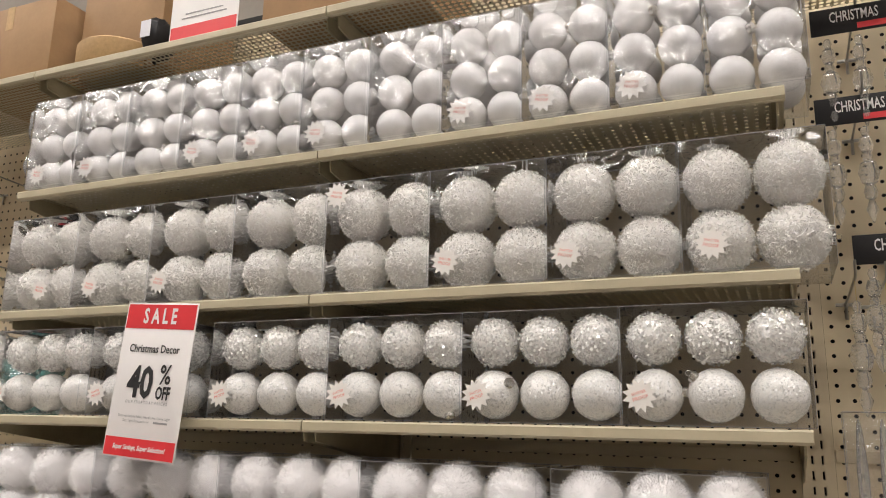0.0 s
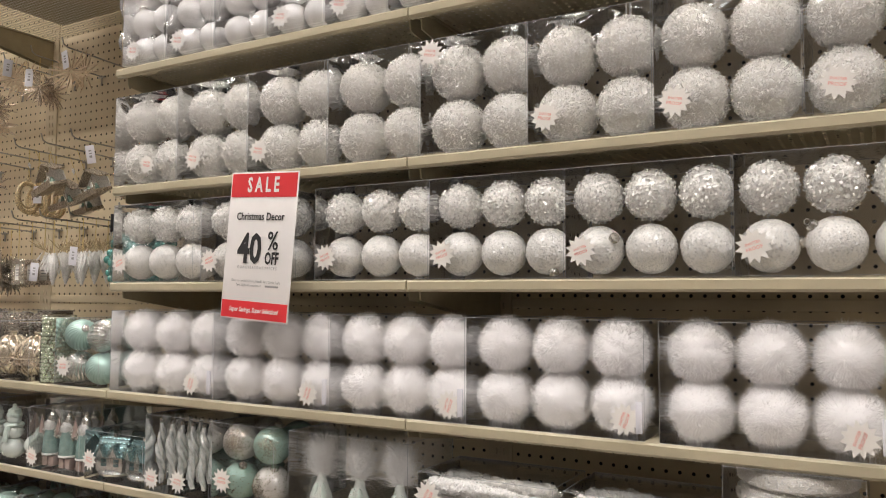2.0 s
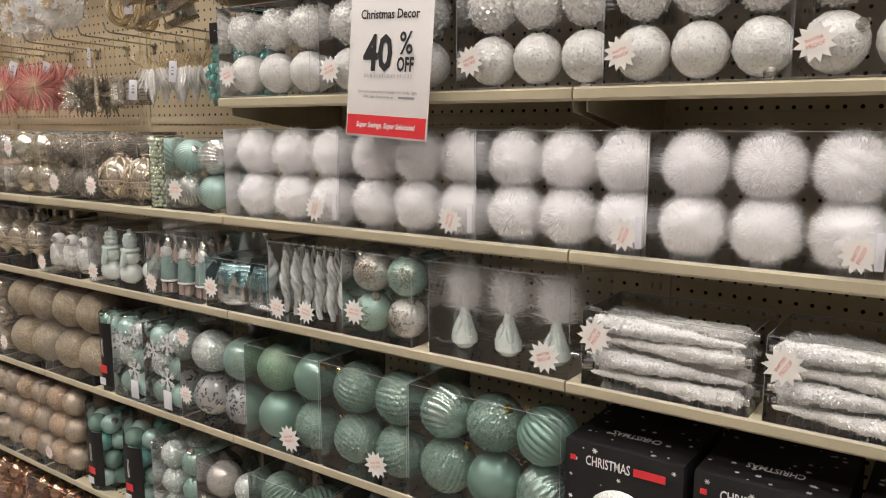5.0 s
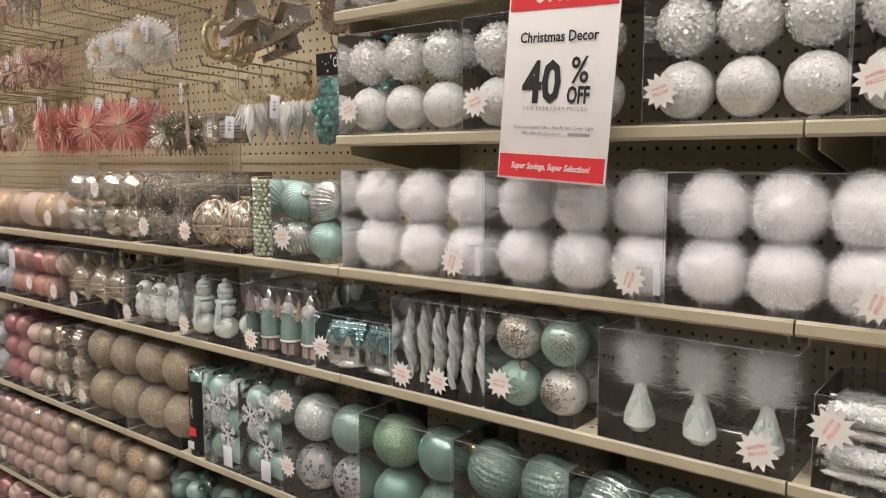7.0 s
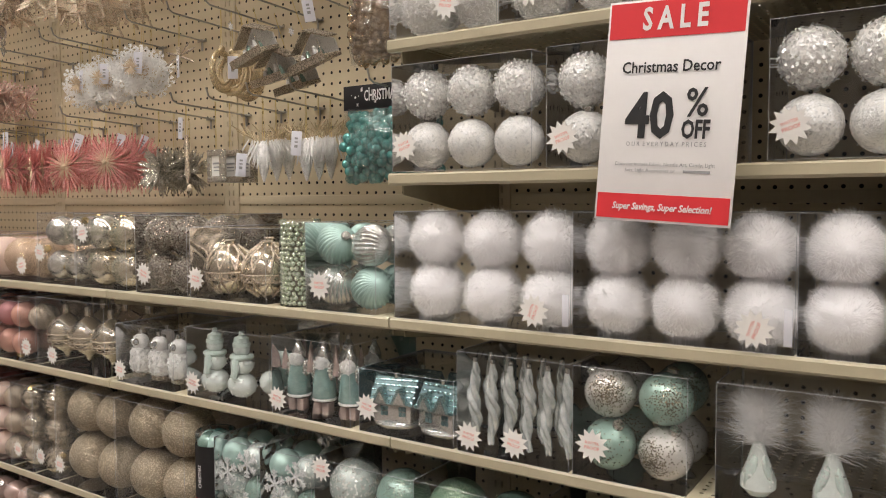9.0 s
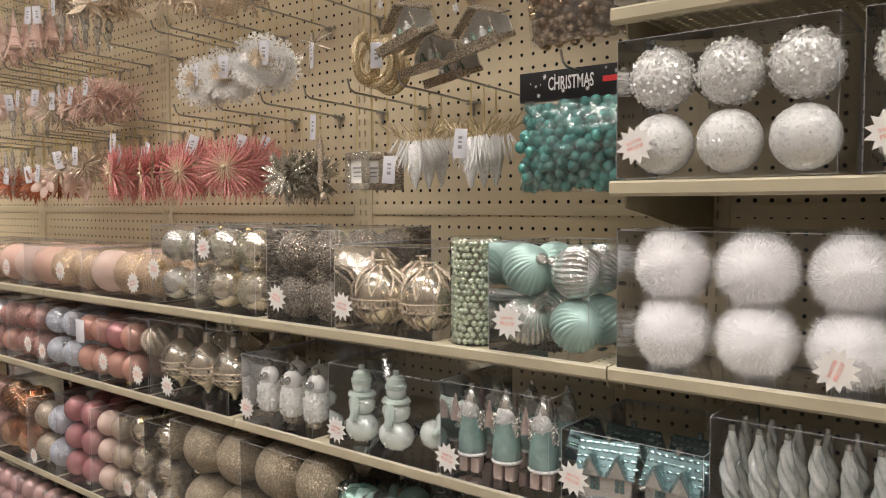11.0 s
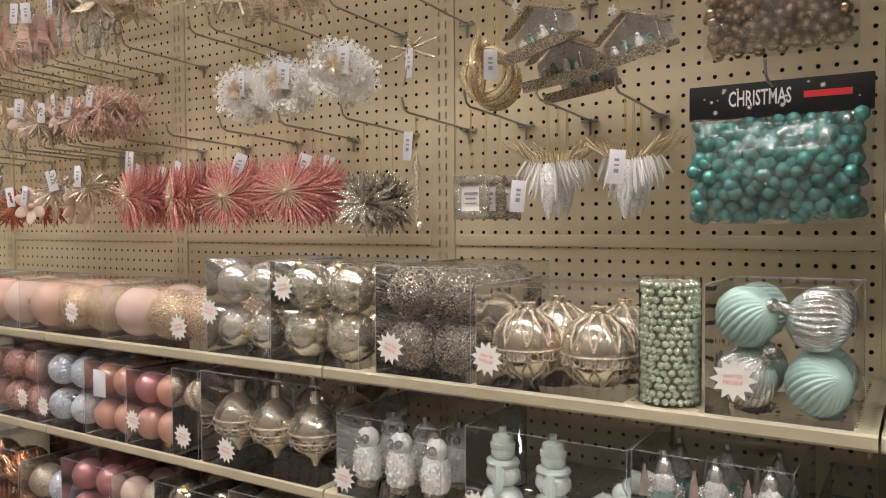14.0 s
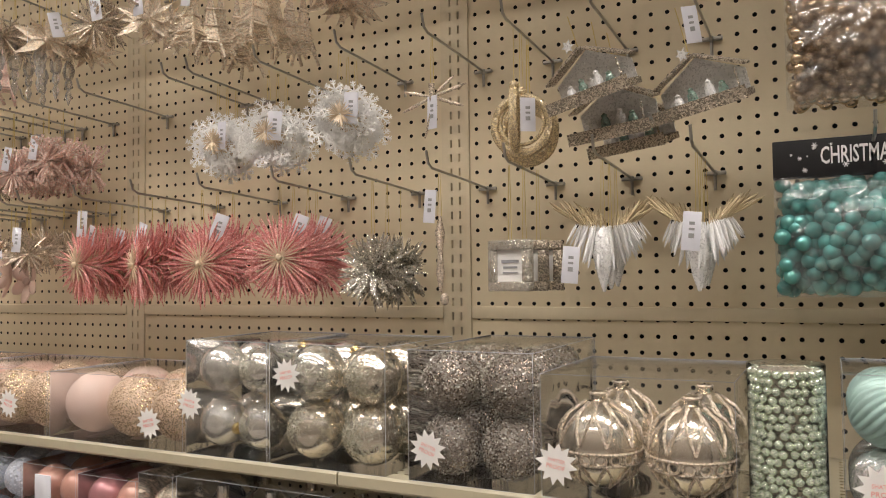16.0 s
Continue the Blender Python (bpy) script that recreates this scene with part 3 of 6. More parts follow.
# row 4: boxes of six fluffy balls
for i, (xa, xb, st) in enumerate(((0.018, 0.335, 0.255), (0.335, 0.630, 0.245), (0.630, 0.913, 0.25), (0.913, 1.21, 0.265), (1.229, 1.524, 0.255))):
    t = box_of(xa, xb, "r4", 0.176, 0.14, 3, 2, lambda a, b: FLUFFS[(a * 2 + b + round(xa * 10)) % 4], "clear box of six white fluffy pompom balls", "pompom ball boxes", [(st, 0.03, -70)], 1, 0.05, cap=False)
    part("price_label", Geo().rbox(xb - xa - 0.015, xb - xa - 0.005, -0.0032, -0.0012, 0.012, 0.058, 0.0004), TAG, t, "white price label")


# ---- coloured ornaments ----
def fused(name, pieces):
    """One mesh out of (Geo, material) pairs."""
    g, index, mats = Geo(), [], []
    for piece, material in pieces:
        if material not in mats:
            mats.append(material)
        index += [mats.index(material)] * len(piece.f)
        g.add(np.concatenate(piece.v), piece.f)
    me = g.mesh(name)
    for material in mats:
        me.materials.append(material)
    me.polygons.foreach_set("material_index", index)
    return me


def ridged(r, material, ribs=14, twist=3.0, depth=0.035):
    """A ball with sharp ribs that wind from top to bottom."""
    def wob(v):
        a, h = np.arctan2(v[:, 1], v[:, 0]), v[:, 2] / r
        k = 1 - depth + 2 * depth * np.abs(np.sin(ribs * a / 2 + twist * h)) * np.sqrt(np.clip(1 - h * h, 0, 1))
        return v * np.stack([k, k, np.ones_like(k)], -1)
    me = Geo().ball((0, 0, 0), r, 168, 26, wob=wob).mesh("ribbed_ornament")
    me.materials.append(material)
    return me


MINT = plain("mint_pearl", (0.25, 0.39, 0.33), 0.2, 0.45, vary=0.06, coat=0.4)
MINT_MATT = plain("mint_satin", (0.24, 0.38, 0.32), 0.4, 0.4, vary=0.05)
MINT_GLIT = glitter("mint_glitter", (0.13, 0.22, 0.18), (0.42, 0.54, 0.47), 0.55, 420, 0.9, 0.25, 0.6, 0.6)
SAGE_GLIT = glitter("sage_glitter", (0.17, 0.30, 0.20), (0.42, 0.55, 0.40), 0.6, 800, 0.9, 0.3, 0.7, 0.6)
AQUA_SATIN = plain("aqua_satin", (0.44, 0.61, 0.56), 0.34, 0.3, vary=0.08)
TEAL_BEAD = plain("teal_pearl", (0.12, 0.37, 0.34), 0.16, 0.4, vary=0.35, scale=25, coat=0.4)
SILVER_PEARL = glitter("silver_pearl", (0.68, 0.64, 0.60), (0.5, 0.45, 0.40), 0.16, 900, 0.8, 0.25, 0.8, 0.22, 0.45)
MINT_PEARL = glitter("mint_pearl_flecked", (0.34, 0.50, 0.44), (0.45, 0.44, 0.38), 0.16, 900, 0.8, 0.25, 0.8, 0.22, 0.4)
SILVER = plain("silver_mirror", (0.82, 0.79, 0.74), 0.15, 0.9, vary=0.08)
RIB_SILVER = plain("silver_satin", (0.76, 0.75, 0.72), 0.22, 0.85, vary=0.08)
CHAMP = plain("champagne_mirror", (0.80, 0.73, 0.62), 0.17, 0.93, vary=0.1)
CHAMP_GLIT = glitter("champagne_glitter", (0.56, 0.46, 0.36), (0.80, 0.69, 0.56), 0.55, 600, 1.0, 0.25, 0.6, 0.3, 0.7)
TAUPE = glitter("taupe_glitter", (0.17, 0.14, 0.115), (0.46, 0.39, 0.33), 0.55, 420, 1.2, 0.25, 0.85, 0.6)
TAN = glitter("tan_sugar_glitter", (0.34, 0.28, 0.20), (0.62, 0.52, 0.38), 0.45, 520, 0.9, 0.35, 0.5, 0.75)
BLUSH = plain("blush_matt", (0.66, 0.50, 0.43), 0.55, vary=0.05)
BLUSH_GLIT = glitter("blush_gold_glitter", (0.60, 0.44, 0.33), (0.74, 0.58, 0.38), 0.5, 700, 1.0, 0.25, 0.8, 0.6)
PEACH = plain("peach_lacquer", (0.60, 0.33, 0.26), 0.25, 0.2, vary=0.15, coat=0.4)
ROSE = plain("rose_pearl", (0.55, 0.26, 0.27), 0.22, 0.4, vary=0.1, coat=0.3)
ROSE_GLIT = glitter("rose_glitter", (0.45, 0.22, 0.19), (0.74, 0.48, 0.42), 0.6, 500, 1.1, 0.25, 0.7, 0.6)
ICE = glitter("ice_blue_lace", (0.55, 0.58, 0.66), (0.74, 0.76, 0.82), 0.5, 300, 0.9, 0.3, 0.5, 0.6)
GREEN_BEAD = plain("pale_green_mirror_bead", (0.80, 0.86, 0.71), 0.14, 0.75, vary=0.12)
GOLD_BEAD = plain("gold_brown_mirror_bead", (0.58, 0.45, 0.31), 0.2, 0.85, vary=0.2)
COPPER = plain("rose_gold_mirror", (0.66, 0.40, 0.26), 0.18, 1.0, vary=0.1)
GLASSY = plain("clear_moulded_acrylic", (0.88, 0.87, 0.85), 0.06, 0.0, vary=0.05, coat=0.6, trans=0.8)
PINK_TINSEL = glitter("pink_tinsel", (0.60, 0.20, 0.19), (0.86, 0.46, 0.42), 0.5, 700, 0.9, 0.3, 0.3, 0.5)
GOLD_GLIT = glitter("gold_glitter", (0.50, 0.39, 0.22), (0.80, 0.66, 0.44), 0.6, 600, 1.0, 0.25, 0.6, 0.5)
SILVER_GLIT = glitter("silver_glitter", (0.34, 0.31, 0.26), (0.66, 0.62, 0.55), 0.65, 800, 1.1, 0.25, 0.85, 0.5)
WHITE_GLIT = glitter("white_glitter", (0.74, 0.73, 0.72), (0.9, 0.89, 0.88), 0.45, 500, 0.9, 0.25, 0.2, 0.5)
BRONZE_GLIT = glitter("bronze_glitter", (0.20, 0.17, 0.13), (0.58, 0.50, 0.40), 0.6, 560, 0.9, 0.3, 0.7, 0.55)
COPPER_GLIT = glitter("rose_gold_glitter", (0.72, 0.46, 0.39), (0.94, 0.74, 0.66), 0.6, 600, 1.0, 0.25, 0.12, 0.5)
ORANGE_GLIT = glitter("burnt_orange_tinsel", (0.42, 0.12, 0.05), (0.7, 0.28, 0.16), 0.5, 600, 1.0, 0.25, 0.7, 0.5)
SILVER_SHELL = plain("silver_pearl_shell", (0.74, 0.71, 0.67), 0.2, 0.45, vary=0.05, coat=0.4)
MINT_SHELL = plain("mint_pearl_shell", (0.40, 0.57, 0.50), 0.2, 0.4, vary=0.05, coat=0.4)
BRONZE_FLECK = plain("bronze_fleck", (0.42, 0.36, 0.28), 0.25, 0.8, vary=0.5, scale=400)
GOLD_FLECK = plain("champagne_fleck", (0.86, 0.76, 0.60), 0.2, 0.7, vary=0.4, scale=400)
FROST = plain("frosted_mint_glass", (0.73, 0.78, 0.745), 0.22, 0.15, vary=0.12, scale=45, coat=0.5)
FROST_TRIM = plain("pale_mint_enamel", (0.60, 0.69, 0.64), 0.3, 0.2, vary=0.15, scale=60)
TAUPE_FLAKE = plain("taupe_sparkle", (0.80, 0.70, 0.62), 0.2, 0.6, vary=0.4, scale=300)
PALE_GOLD = plain("pale_gold_paint", (0.66, 0.53, 0.38), 0.35, 0.3, vary=0.2, scale=120)


def flecked(r, base, fleck, seed, n=900, spread=0.42, size=0.0009):
    """A smooth ball with a patch of stuck-on flecks that thins out round it."""
    rng = np.random.RandomState(seed)
    core = ico(r * 0.985, 4)
    d = np.concatenate([np.array((0, -1, 0)) + spread * rng.normal(size=(n, 3)), rng.normal(size=(n // 3, 3)), np.array((0.3, 1, 0.2)) + spread * rng.normal(size=(n // 2, 3))])
    d /= np.linalg.norm(d, axis=1)[:, None]
    a = np.cross(d, rng.normal(size=d.shape))
    a /= np.linalg.norm(a, axis=1)[:, None]
    b = np.cross(d, a)
    a, b = a + 0.35 * d * rng.normal(size=(len(d), 1)), b + 0.35 * d * rng.normal(size=(len(d), 1))
    c, q = d * r * 0.992, size * rng.uniform(0.6, 1.5, (len(d), 1))
    flecks = Geo().add(np.stack([c + a * q, c + b * q, c - a * q, c - b * q], 1).reshape(-1, 3), [tuple(range(4 * i, 4 * i + 4)) for i in range(len(d))])
    return fused("banded_ornament", [(core, base), (flecks, fleck)])


def of(*meshes):
    """Picks column by column, row by row, from the lower left."""
    return lambda i, j: meshes[(i + 2 * j) % len(meshes)]


def beads_coil(r_big, h, r, seed=1):
    rng = random.Random(seed)
    g, rows = Geo(), int(h / (r * 1.82))
    n = int(2 * math.pi * r_big / (2.05 * r))
    for j in range(rows):
        for i in range(n):
            a = 2 * math.pi * (i + 0.5 * (j % 2) + rng.uniform(-0.2, 0.2)) / n
            q = r_big + rng.uniform(-0.002, 0.001)
            g.ball((q * math.cos(a), q * math.sin(a), r + (h - 2 * r) * j / (rows - 1) + rng.uniform(-0.0008, 0.0008)), r, 8, 6)
    return g


# row 4, left bays
SWIRL, SWIRL2 = ridged(0.0362, AQUA_SATIN, 26, 4.5, 0.055), ridged(0.0362, RIB_SILVER, 26, 5.0, 0.06)
box_of(-0.181, -0.019, "r4", 0.156, 0.17, 2, 2, of(SWIRL2, SWIRL, SWIRL, SWIRL2), "clear box of aqua swirl and silver ribbed balls", "", [(0.033, 0.045, 0, 1.05)], 2, 0.0375)

t = thing("bead_garland_tube", shift(-0.274, FRONT, DECKS["r4"] + 0.0015), "clear tube packed with pale green metallic bead garland", "bead garland")
part("bead_garland", beads_coil(0.0336, 0.156, 0.0049), GREEN_BEAD, t, "", shift(0.039, 0.041, 0.001))
# filler core, its dark colour standing in for shaded gaps between the beads
part("core", Geo().lathe([(0.0285, 0.0), (0.0285, 0.154)], 20), BRONZE_GLIT, t, "", shift(0.039, 0.041, 0.001))
c = part("clear_tube", Geo().lathe([(0.0392, 0.0), (0.0392, 0.160), (0.0385, 0.161)], 28), FILM, t, "clear plastic tube", shift(0.039, 0.041, 0.0))
c.visible_shadow = False

ORNATE = fused("ornament", [
    (Geo().lathe([(0.0001, -0.052), (0.022, -0.047), (0.040, -0.033), (0.0495, -0.014), (0.0512, 0.004), (0.0470, 0.021), (0.0365, 0.0365), (0.016, 0.050), (0.009, 0.053), (0.009, 0.062), (0.0001, 0.064)], 32), CHAMP),
    (Geo().ring((0, 0, -0.004), 0.0512, 0.0016, 40, 6).ring((0, 0, -0.018), 0.0488, 0.0013, 40, 6).ring((0, 0, 0.06), 0.009, 0.002, 16, 6), CHAMP_GLIT),
] + [(Geo().tube([(math.cos(a + s * 0.40 * u) * q, math.sin(a + s * 0.40 * u) * q, z) for u, (q, z) in zip((0, 0.3, 0.62, 1.0), ((0.0514, 0.003), (0.0476, 0.020), (0.0375, 0.0355), (0.0165, 0.0503)))], 0.0019, 5), CHAMP_GLIT) for a in [k * math.pi / 5 for k in range(10)] for s in (-1, 1)]
  + [(Geo().tube([(math.cos(a + s * 0.32 * u) * q, math.sin(a + s * 0.32 * u) * q, z) for u, (q, z) in zip((0, 0.5, 1.0), ((0.0492, -0.019), (0.0418, -0.033), (0.0235, -0.0475)))], 0.0015, 5), CHAMP_GLIT) for a in [k * math.pi / 5 for k in range(10)] for s in (-1, 1)]
  + [(Geo().ball((math.cos(a) * 0.044, math.sin(a) * 0.044, 0.0265), 0.0022, 6, 5), CHAMP_GLIT) for a in [(k + 0.5) * math.pi / 10 for k in range(20)]]
  + [(Geo().ring((math.cos(a) * 0.0495, math.sin(a) * 0.0495, -0.011), 0.0062, 0.0017, 12, 5, Euler((math.pi / 2, 0, a + math.pi / 2)).to_matrix().to_4x4()), CHAMP_GLIT) for a in [k * math.pi / 9 for k in range(18)]])


def upright_box(x0, x1, deck, h, d, meshes, label, lift, stars=(), depth_rows=1, dy=0.1, y_first=0.05, name="ornament_box", film=None, turn=0.0, tilt=0.0):
    """A clear box with ornaments standing side by side, all the right way up."""
    t = thing(name, shift(x0, FRONT - 0.003, DECKS[deck] + 0.0015), label, "ornament box")
    w = x1 - x0 - 0.003
    case(t, w, d, h, film)
    for q in range(depth_rows):
        for i, me in enumerate(meshes):
            part("ornament", me, None, t, "", shift((i + 0.5) * w / len(meshes), y_first + q * dy, lift) @ pose(0, 0, 0, 0, tilt, turn + RNG.uniform(-12, 12)))
    for s in stars:
        sticker(t, *s[:2], turn=s[2] if len(s) > 2 else 12, size=s[3] if len(s) > 3 else 0.95)
    return t


upright_box(-0.497, -0.279, "r4", 0.143, 0.22, [ORNATE, ORNATE], "clear box of champagne balls with raised glitter pattern", 0.056, [(0.018, 0.04, 10, 1.0)], 2, 0.108, 0.057)
taupe = [flaked(0.0405, 1400, 0.0012, 0.0012, s, TAUPE, TAUPE_FLAKE, 0.6, 0.05, 4, 0.0015, 5) for s in (5, 7)]
box_of(-0.675, -0.503, "r4", 0.166, 0.27, 2, 2, of(*taupe), "clear box of rough taupe glitter balls", "champagne and taupe boxes", [(0.028, 0.042, 20, 1.0)], 3, 0.0405)
g1, g2 = flecked(0.0425, CHAMP, GOLD_FLECK, 11, 1500, 0.6), flecked(0.0425, SILVER, GOLD_FLECK, 12, 500)
g3 = flecked(0.0425, CHAMP, GOLD_FLECK, 13, 800)
box_of(-0.898, -0.706, "r4", 0.168, 0.2, 2, 2, of(g3, g1, g2, g3), "clear box of champagne mirror and glitter balls", "champagne and taupe boxes", [(0.03, 0.125, -10, 0.95)], 2, 0.0425, True)
s1 = flecked(0.036, SILVER, GOLD_FLECK, 14, 500)
s2 = round_mesh(0.036, plain("crackled_silver", (0.66, 0.63, 0.58), 0.2, 0.75, vary=0.3, scale=30, bump=0.5, bump_scale=60))
box_of(-1.056, -0.900, "r4", 0.169, 0.2, 2, 2, of(s2, s1), "clear box of silver mirror balls", "champagne and taupe boxes", [(0.008, 0.075, 10, 0.95)], 2, 0.036, True)
b1, b2, b3 = round_mesh(0.0515, BLUSH), round_mesh(0.0515, BLUSH_GLIT), round_mesh(0.0515, plain("peach_matt", (0.62, 0.41, 0.33), 0.55, vary=0.06))
box_of(-1.362, -1.060, "r4", 0.109, 0.22, 3, 1, of(b1, b2, b2), "clear box of blush matt and gold-glitter balls", "blush ball boxes", [(0.23, 0.04, -12, 1.0)], 2, 0.0515, True)
box_of(-1.668, -1.366, "r4", 0.109, 0.22, 3, 1, of(b3, b2, b2), "clear box of peach and gold-glitter balls", "blush ball boxes", [(0.2, 0.05, 12, 1.0)], 2, 0.0515, True)
box_of(-1.974, -1.672, "r4", 0.109, 0.22, 3, 1, of(b2, b3, b1), "clear box of peach and gold-glitter balls", "blush ball boxes", [(0.05, 0.05, 12, 1.0), (0.2, 0.045, 0, 1.0)], 2, 0.0515, True)
box_of(-2.28, -1.978, "r4", 0.109, 0.22, 3, 1, of(b3, b1, b2), "clear box of peach and blush balls", "blush ball boxes", [(0.1, 0.05, 12, 1.0)], 1, 0.0515, True)

# row 5, from the far end of the white bays leftwards
t = thing("ornament_box", shift(1.314, FRONT - 0.003, DECKS["r5"] + 0.0015), "clear box of stacked white glitter snow rings", "ornament box")
case(t, 0.175, 0.18, 0.181)
for j in range(6):
    disc = Geo().lathe([(0.02, -0.013), (0.07, -0.014), (0.079, -0.009), (0.081, 0.0), (0.079, 0.009), (0.07, 0.013), (0.02, 0.013)], 40, wob=lambda v, j=j: v * (1 + 0.025 * np.array([noise.noise(Vector(p) * 70 + Vector((j, 0, 0))) for p in v]))[:, None])
    part("ornament", fused("ornament", [(disc, SNOW), (strew(disc, 1300, 0.0032, 0.0009, j, 0.5), SNOW_STRIP), (strew(disc, 200, 0.0014, 0.0014, j + 50, 0.5, 0.002), SPARKLE)]), None, t, "", shift(0.086 + RNG.uniform(-0.002, 0.002), 0.086, 0.016 + j * 0.0295))
sticker(t, 0.035, 0.045, turn=8, size=1.0)


def icicle_mesh(length, r, seed, material):
    def wob(v):
        return np.array([Vector(p) * (1 + 0.0) + Vector((p[0], p[1], 0)) * 0.35 * noise.noise(Vector(p) * 110 + Vector((seed, 0, 0))) for p in v])
    prof = [(0.0005, 0.0)] + [(r * (0.22 + 0.78 * min(1, u * 1.6)) * (1 + 0.06 * math.sin(40 * u)), length * u) for u in np.linspace(0.02, 0.94, 36)] + [(r * 0.5, length * 0.985), (0.0005, length)]
    g = Geo().lathe(prof, 22, pose(0, 0, 0, 0, 90, 0), wob)
    me = fused("ornament", [(g, material), (strew(g, 420, 0.0030, 0.0008, int(seed), 0.45), SNOW_STRIP), (strew(g, 150, 0.0015, 0.0015, int(seed) + 70, 0.5, 0.0015), SPARKLE), (Geo().lathe([(0.006, 0), (0.006, 0.008), (0.002, 0.009)], 10, pose(length - 0.002, 0, 0, 0, 90, 0)), CAP)])
    return me


def icicle_box(x0, x1, seed, label, stars):
    t = thing("ornament_box", shift(x0, FRONT - 0.003, DECKS["r5"] + 0.0015), label, "ornament box", "icicle boxes")
    w = x1 - x0 - 0.003
    case(t, w, 0.15, 0.117)
    for q in range(3):
        for j in range(4):
            me = icicle_mesh(w * 0.93, 0.0125 + 0.001 * (j % 2), seed + j + 5 * q, (SNOW, WHITE_GLIT)[(j + q) % 2])
            flip = (j + q) % 2 == 1
            at = shift(w * 0.03, 0.02 + q * 0.03, 0.017 + j * 0.0262) @ pose(0, 0, 0, 0, RNG.uniform(-1.5, 2.5), RNG.uniform(-2, 2))
            if flip:
                at = at @ shift(w * 0.93, 0, 0) @ pose(0, 0, 0, 0, 0, 180)
            part("ornament", me, None, t, "", at)
    for s in stars:
        sticker(t, *s[:2], turn=s[2], size=1.1)


icicle_box(0.821, 1.067, 3, "clear box of white glitter icicle ornaments lying flat", [(0.02, 0.078, -60)])
icicle_box(1.081, 1.310, 31, "clear box of white glitter icicle ornaments lying flat", [(0.022, 0.080, -60)])


def feather_mesh(seed):
    rng = np.random.RandomState(seed)
    n = 3000
    a, up = rng.uniform(0, 6.283, n), rng.uniform(0, 1, n) ** 0.8
    d = np.stack([np.cos(a) * 1.15, np.sin(a) * 0.55, up * 2.0 - 0.3], -1)
    d /= np.linalg.norm(d, axis=1)[:, None]
    root = np.stack([0.005 * rng.normal(size=n), 0.004 * rng.normal(size=n), 0.070 + 0.055 * rng.uniform(0, 1, n)], -1)
    mid = root + d * rng.uniform(0.012, 0.036, (n, 1))
    tip = mid + (d + 0.7 * rng.normal(size=(n, 3))) * rng.uniform(0.006, 0.020, (n, 1))
    tip[:, 2] = np.minimum(tip[:, 2], 0.150 + 0.004 * rng.uniform(-1, 1, n))
    tip[:, 1] = np.maximum(tip[:, 1], -0.038)
    side = np.cross(d, rng.normal(size=(n, 3)))
    side /= np.linalg.norm(side, axis=1)[:, None]
    w = 0.00020
    v = np.stack([root - side * w, root + side * w, mid - side * w * 0.8, mid + side * w * 0.8, tip], 1).reshape(-1, 3)
    f = [q for i in range(n) for q in ((5 * i, 5 * i + 1, 5 * i + 3, 5 * i + 2), (5 * i + 2, 5 * i + 3, 5 * i + 4))]
    tail = Geo().add(v, f)
    tail.ball((0, 0, 0.088), 0.009, 12, 8, (1, 1, 2.2))
    body = Geo().lathe([(0.0003, 0.002), (0.013, 0.004), (0.0225, 0.014), (0.0225, 0.026), (0.016, 0.044), (0.010, 0.062), (0.006, 0.080)], 18)
    wings = Geo().ball((-0.009, -0.011, 0.036), 0.014, 12, 8, (0.55, 0.6, 1.7), pose(0, 0, 0, 0, 14, 0)).ball((0.011, -0.010, 0.036), 0.014, 12, 8, (0.4, 0.6, 1.7), pose(0, 0, 0, 0, -10, 0))
    return fused("ornament", [(body, FROST), (wings, FROST_TRIM), (strew(wings, 200, 0.0013, 0.0013, seed, 0.5), SPARKLE), (tail, FIBRE)])


upright_box(0.536, 0.803, "r5", 0.160, 0.16, [feather_mesh(1), feather_mesh(2), feather_mesh(3)], "clear box of glass drop ornaments with white feather tails", 0.004, [(0.222, 0.032, -20, 1.1)], 1, 0.1, 0.045)
p1, p2 = flecked(0.0385, SILVER_SHELL, BRONZE_FLECK, 3), flecked(0.0385, MINT_SHELL, BRONZE_FLECK, 4, 500)
box_of(0.336, 0.502, "r5", 0.160, 0.23, 2, 2, of(p2, p1, p1, p2), "clear box of silver and mint pearl balls", "", [(0.03, 0.048, 2, 1.0)], 2, 0.0385)


def twist_mesh(seed):
    """A flat-sided glass drop wound into a spiral."""
    prof = [(0.0018 + 0.0118 * math.sin(math.pi * min(1, u * 0.62 + 0.05)) * (1 - 0.85 * max(0, u - 0.12)), 0.135 - 0.13 * u) for u in np.linspace(0, 1, 40)]
    def wob(v):
        out = v.copy()
        for i, p in enumerate(v):
            u = (0.135 - p[2]) / 0.13
            a = math.atan2(p[1], p[0]) - u * 9.5 + seed
            k = 0.58 + 0.66 * abs(math.cos(1.5 * a)) if u > 0.1 else 1.0
            sway = 0.0028 * min(1, u * 3)
            out[i, 0], out[i, 1] = p[0] * k + sway * math.cos(u * 9 + seed), p[1] * k + sway * math.sin(u * 9 + seed)
        return out
    g = Geo().lathe(prof, 24, None, wob)
    return fused("ornament", [(g, TWIST_M), (Geo().lathe([(0.0045, 0.134), (0.0045, 0.141), (0.001, 0.142)], 10), CAP)])


TWIST_M = plain("mint_silver_glass", (0.78, 0.88, 0.83), 0.12, 0.55, vary=0.3, scale=70)
upright_box(0.139, 0.333, "r5", 0.160, 0.2, [twist_mesh(k * 0.9) for k in range(6)], "clear box of twisted mint glass icicles", 0.006, [(0.022, 0.028, 8), (0.102, 0.03, 10)], 2, 0.05, 0.03)


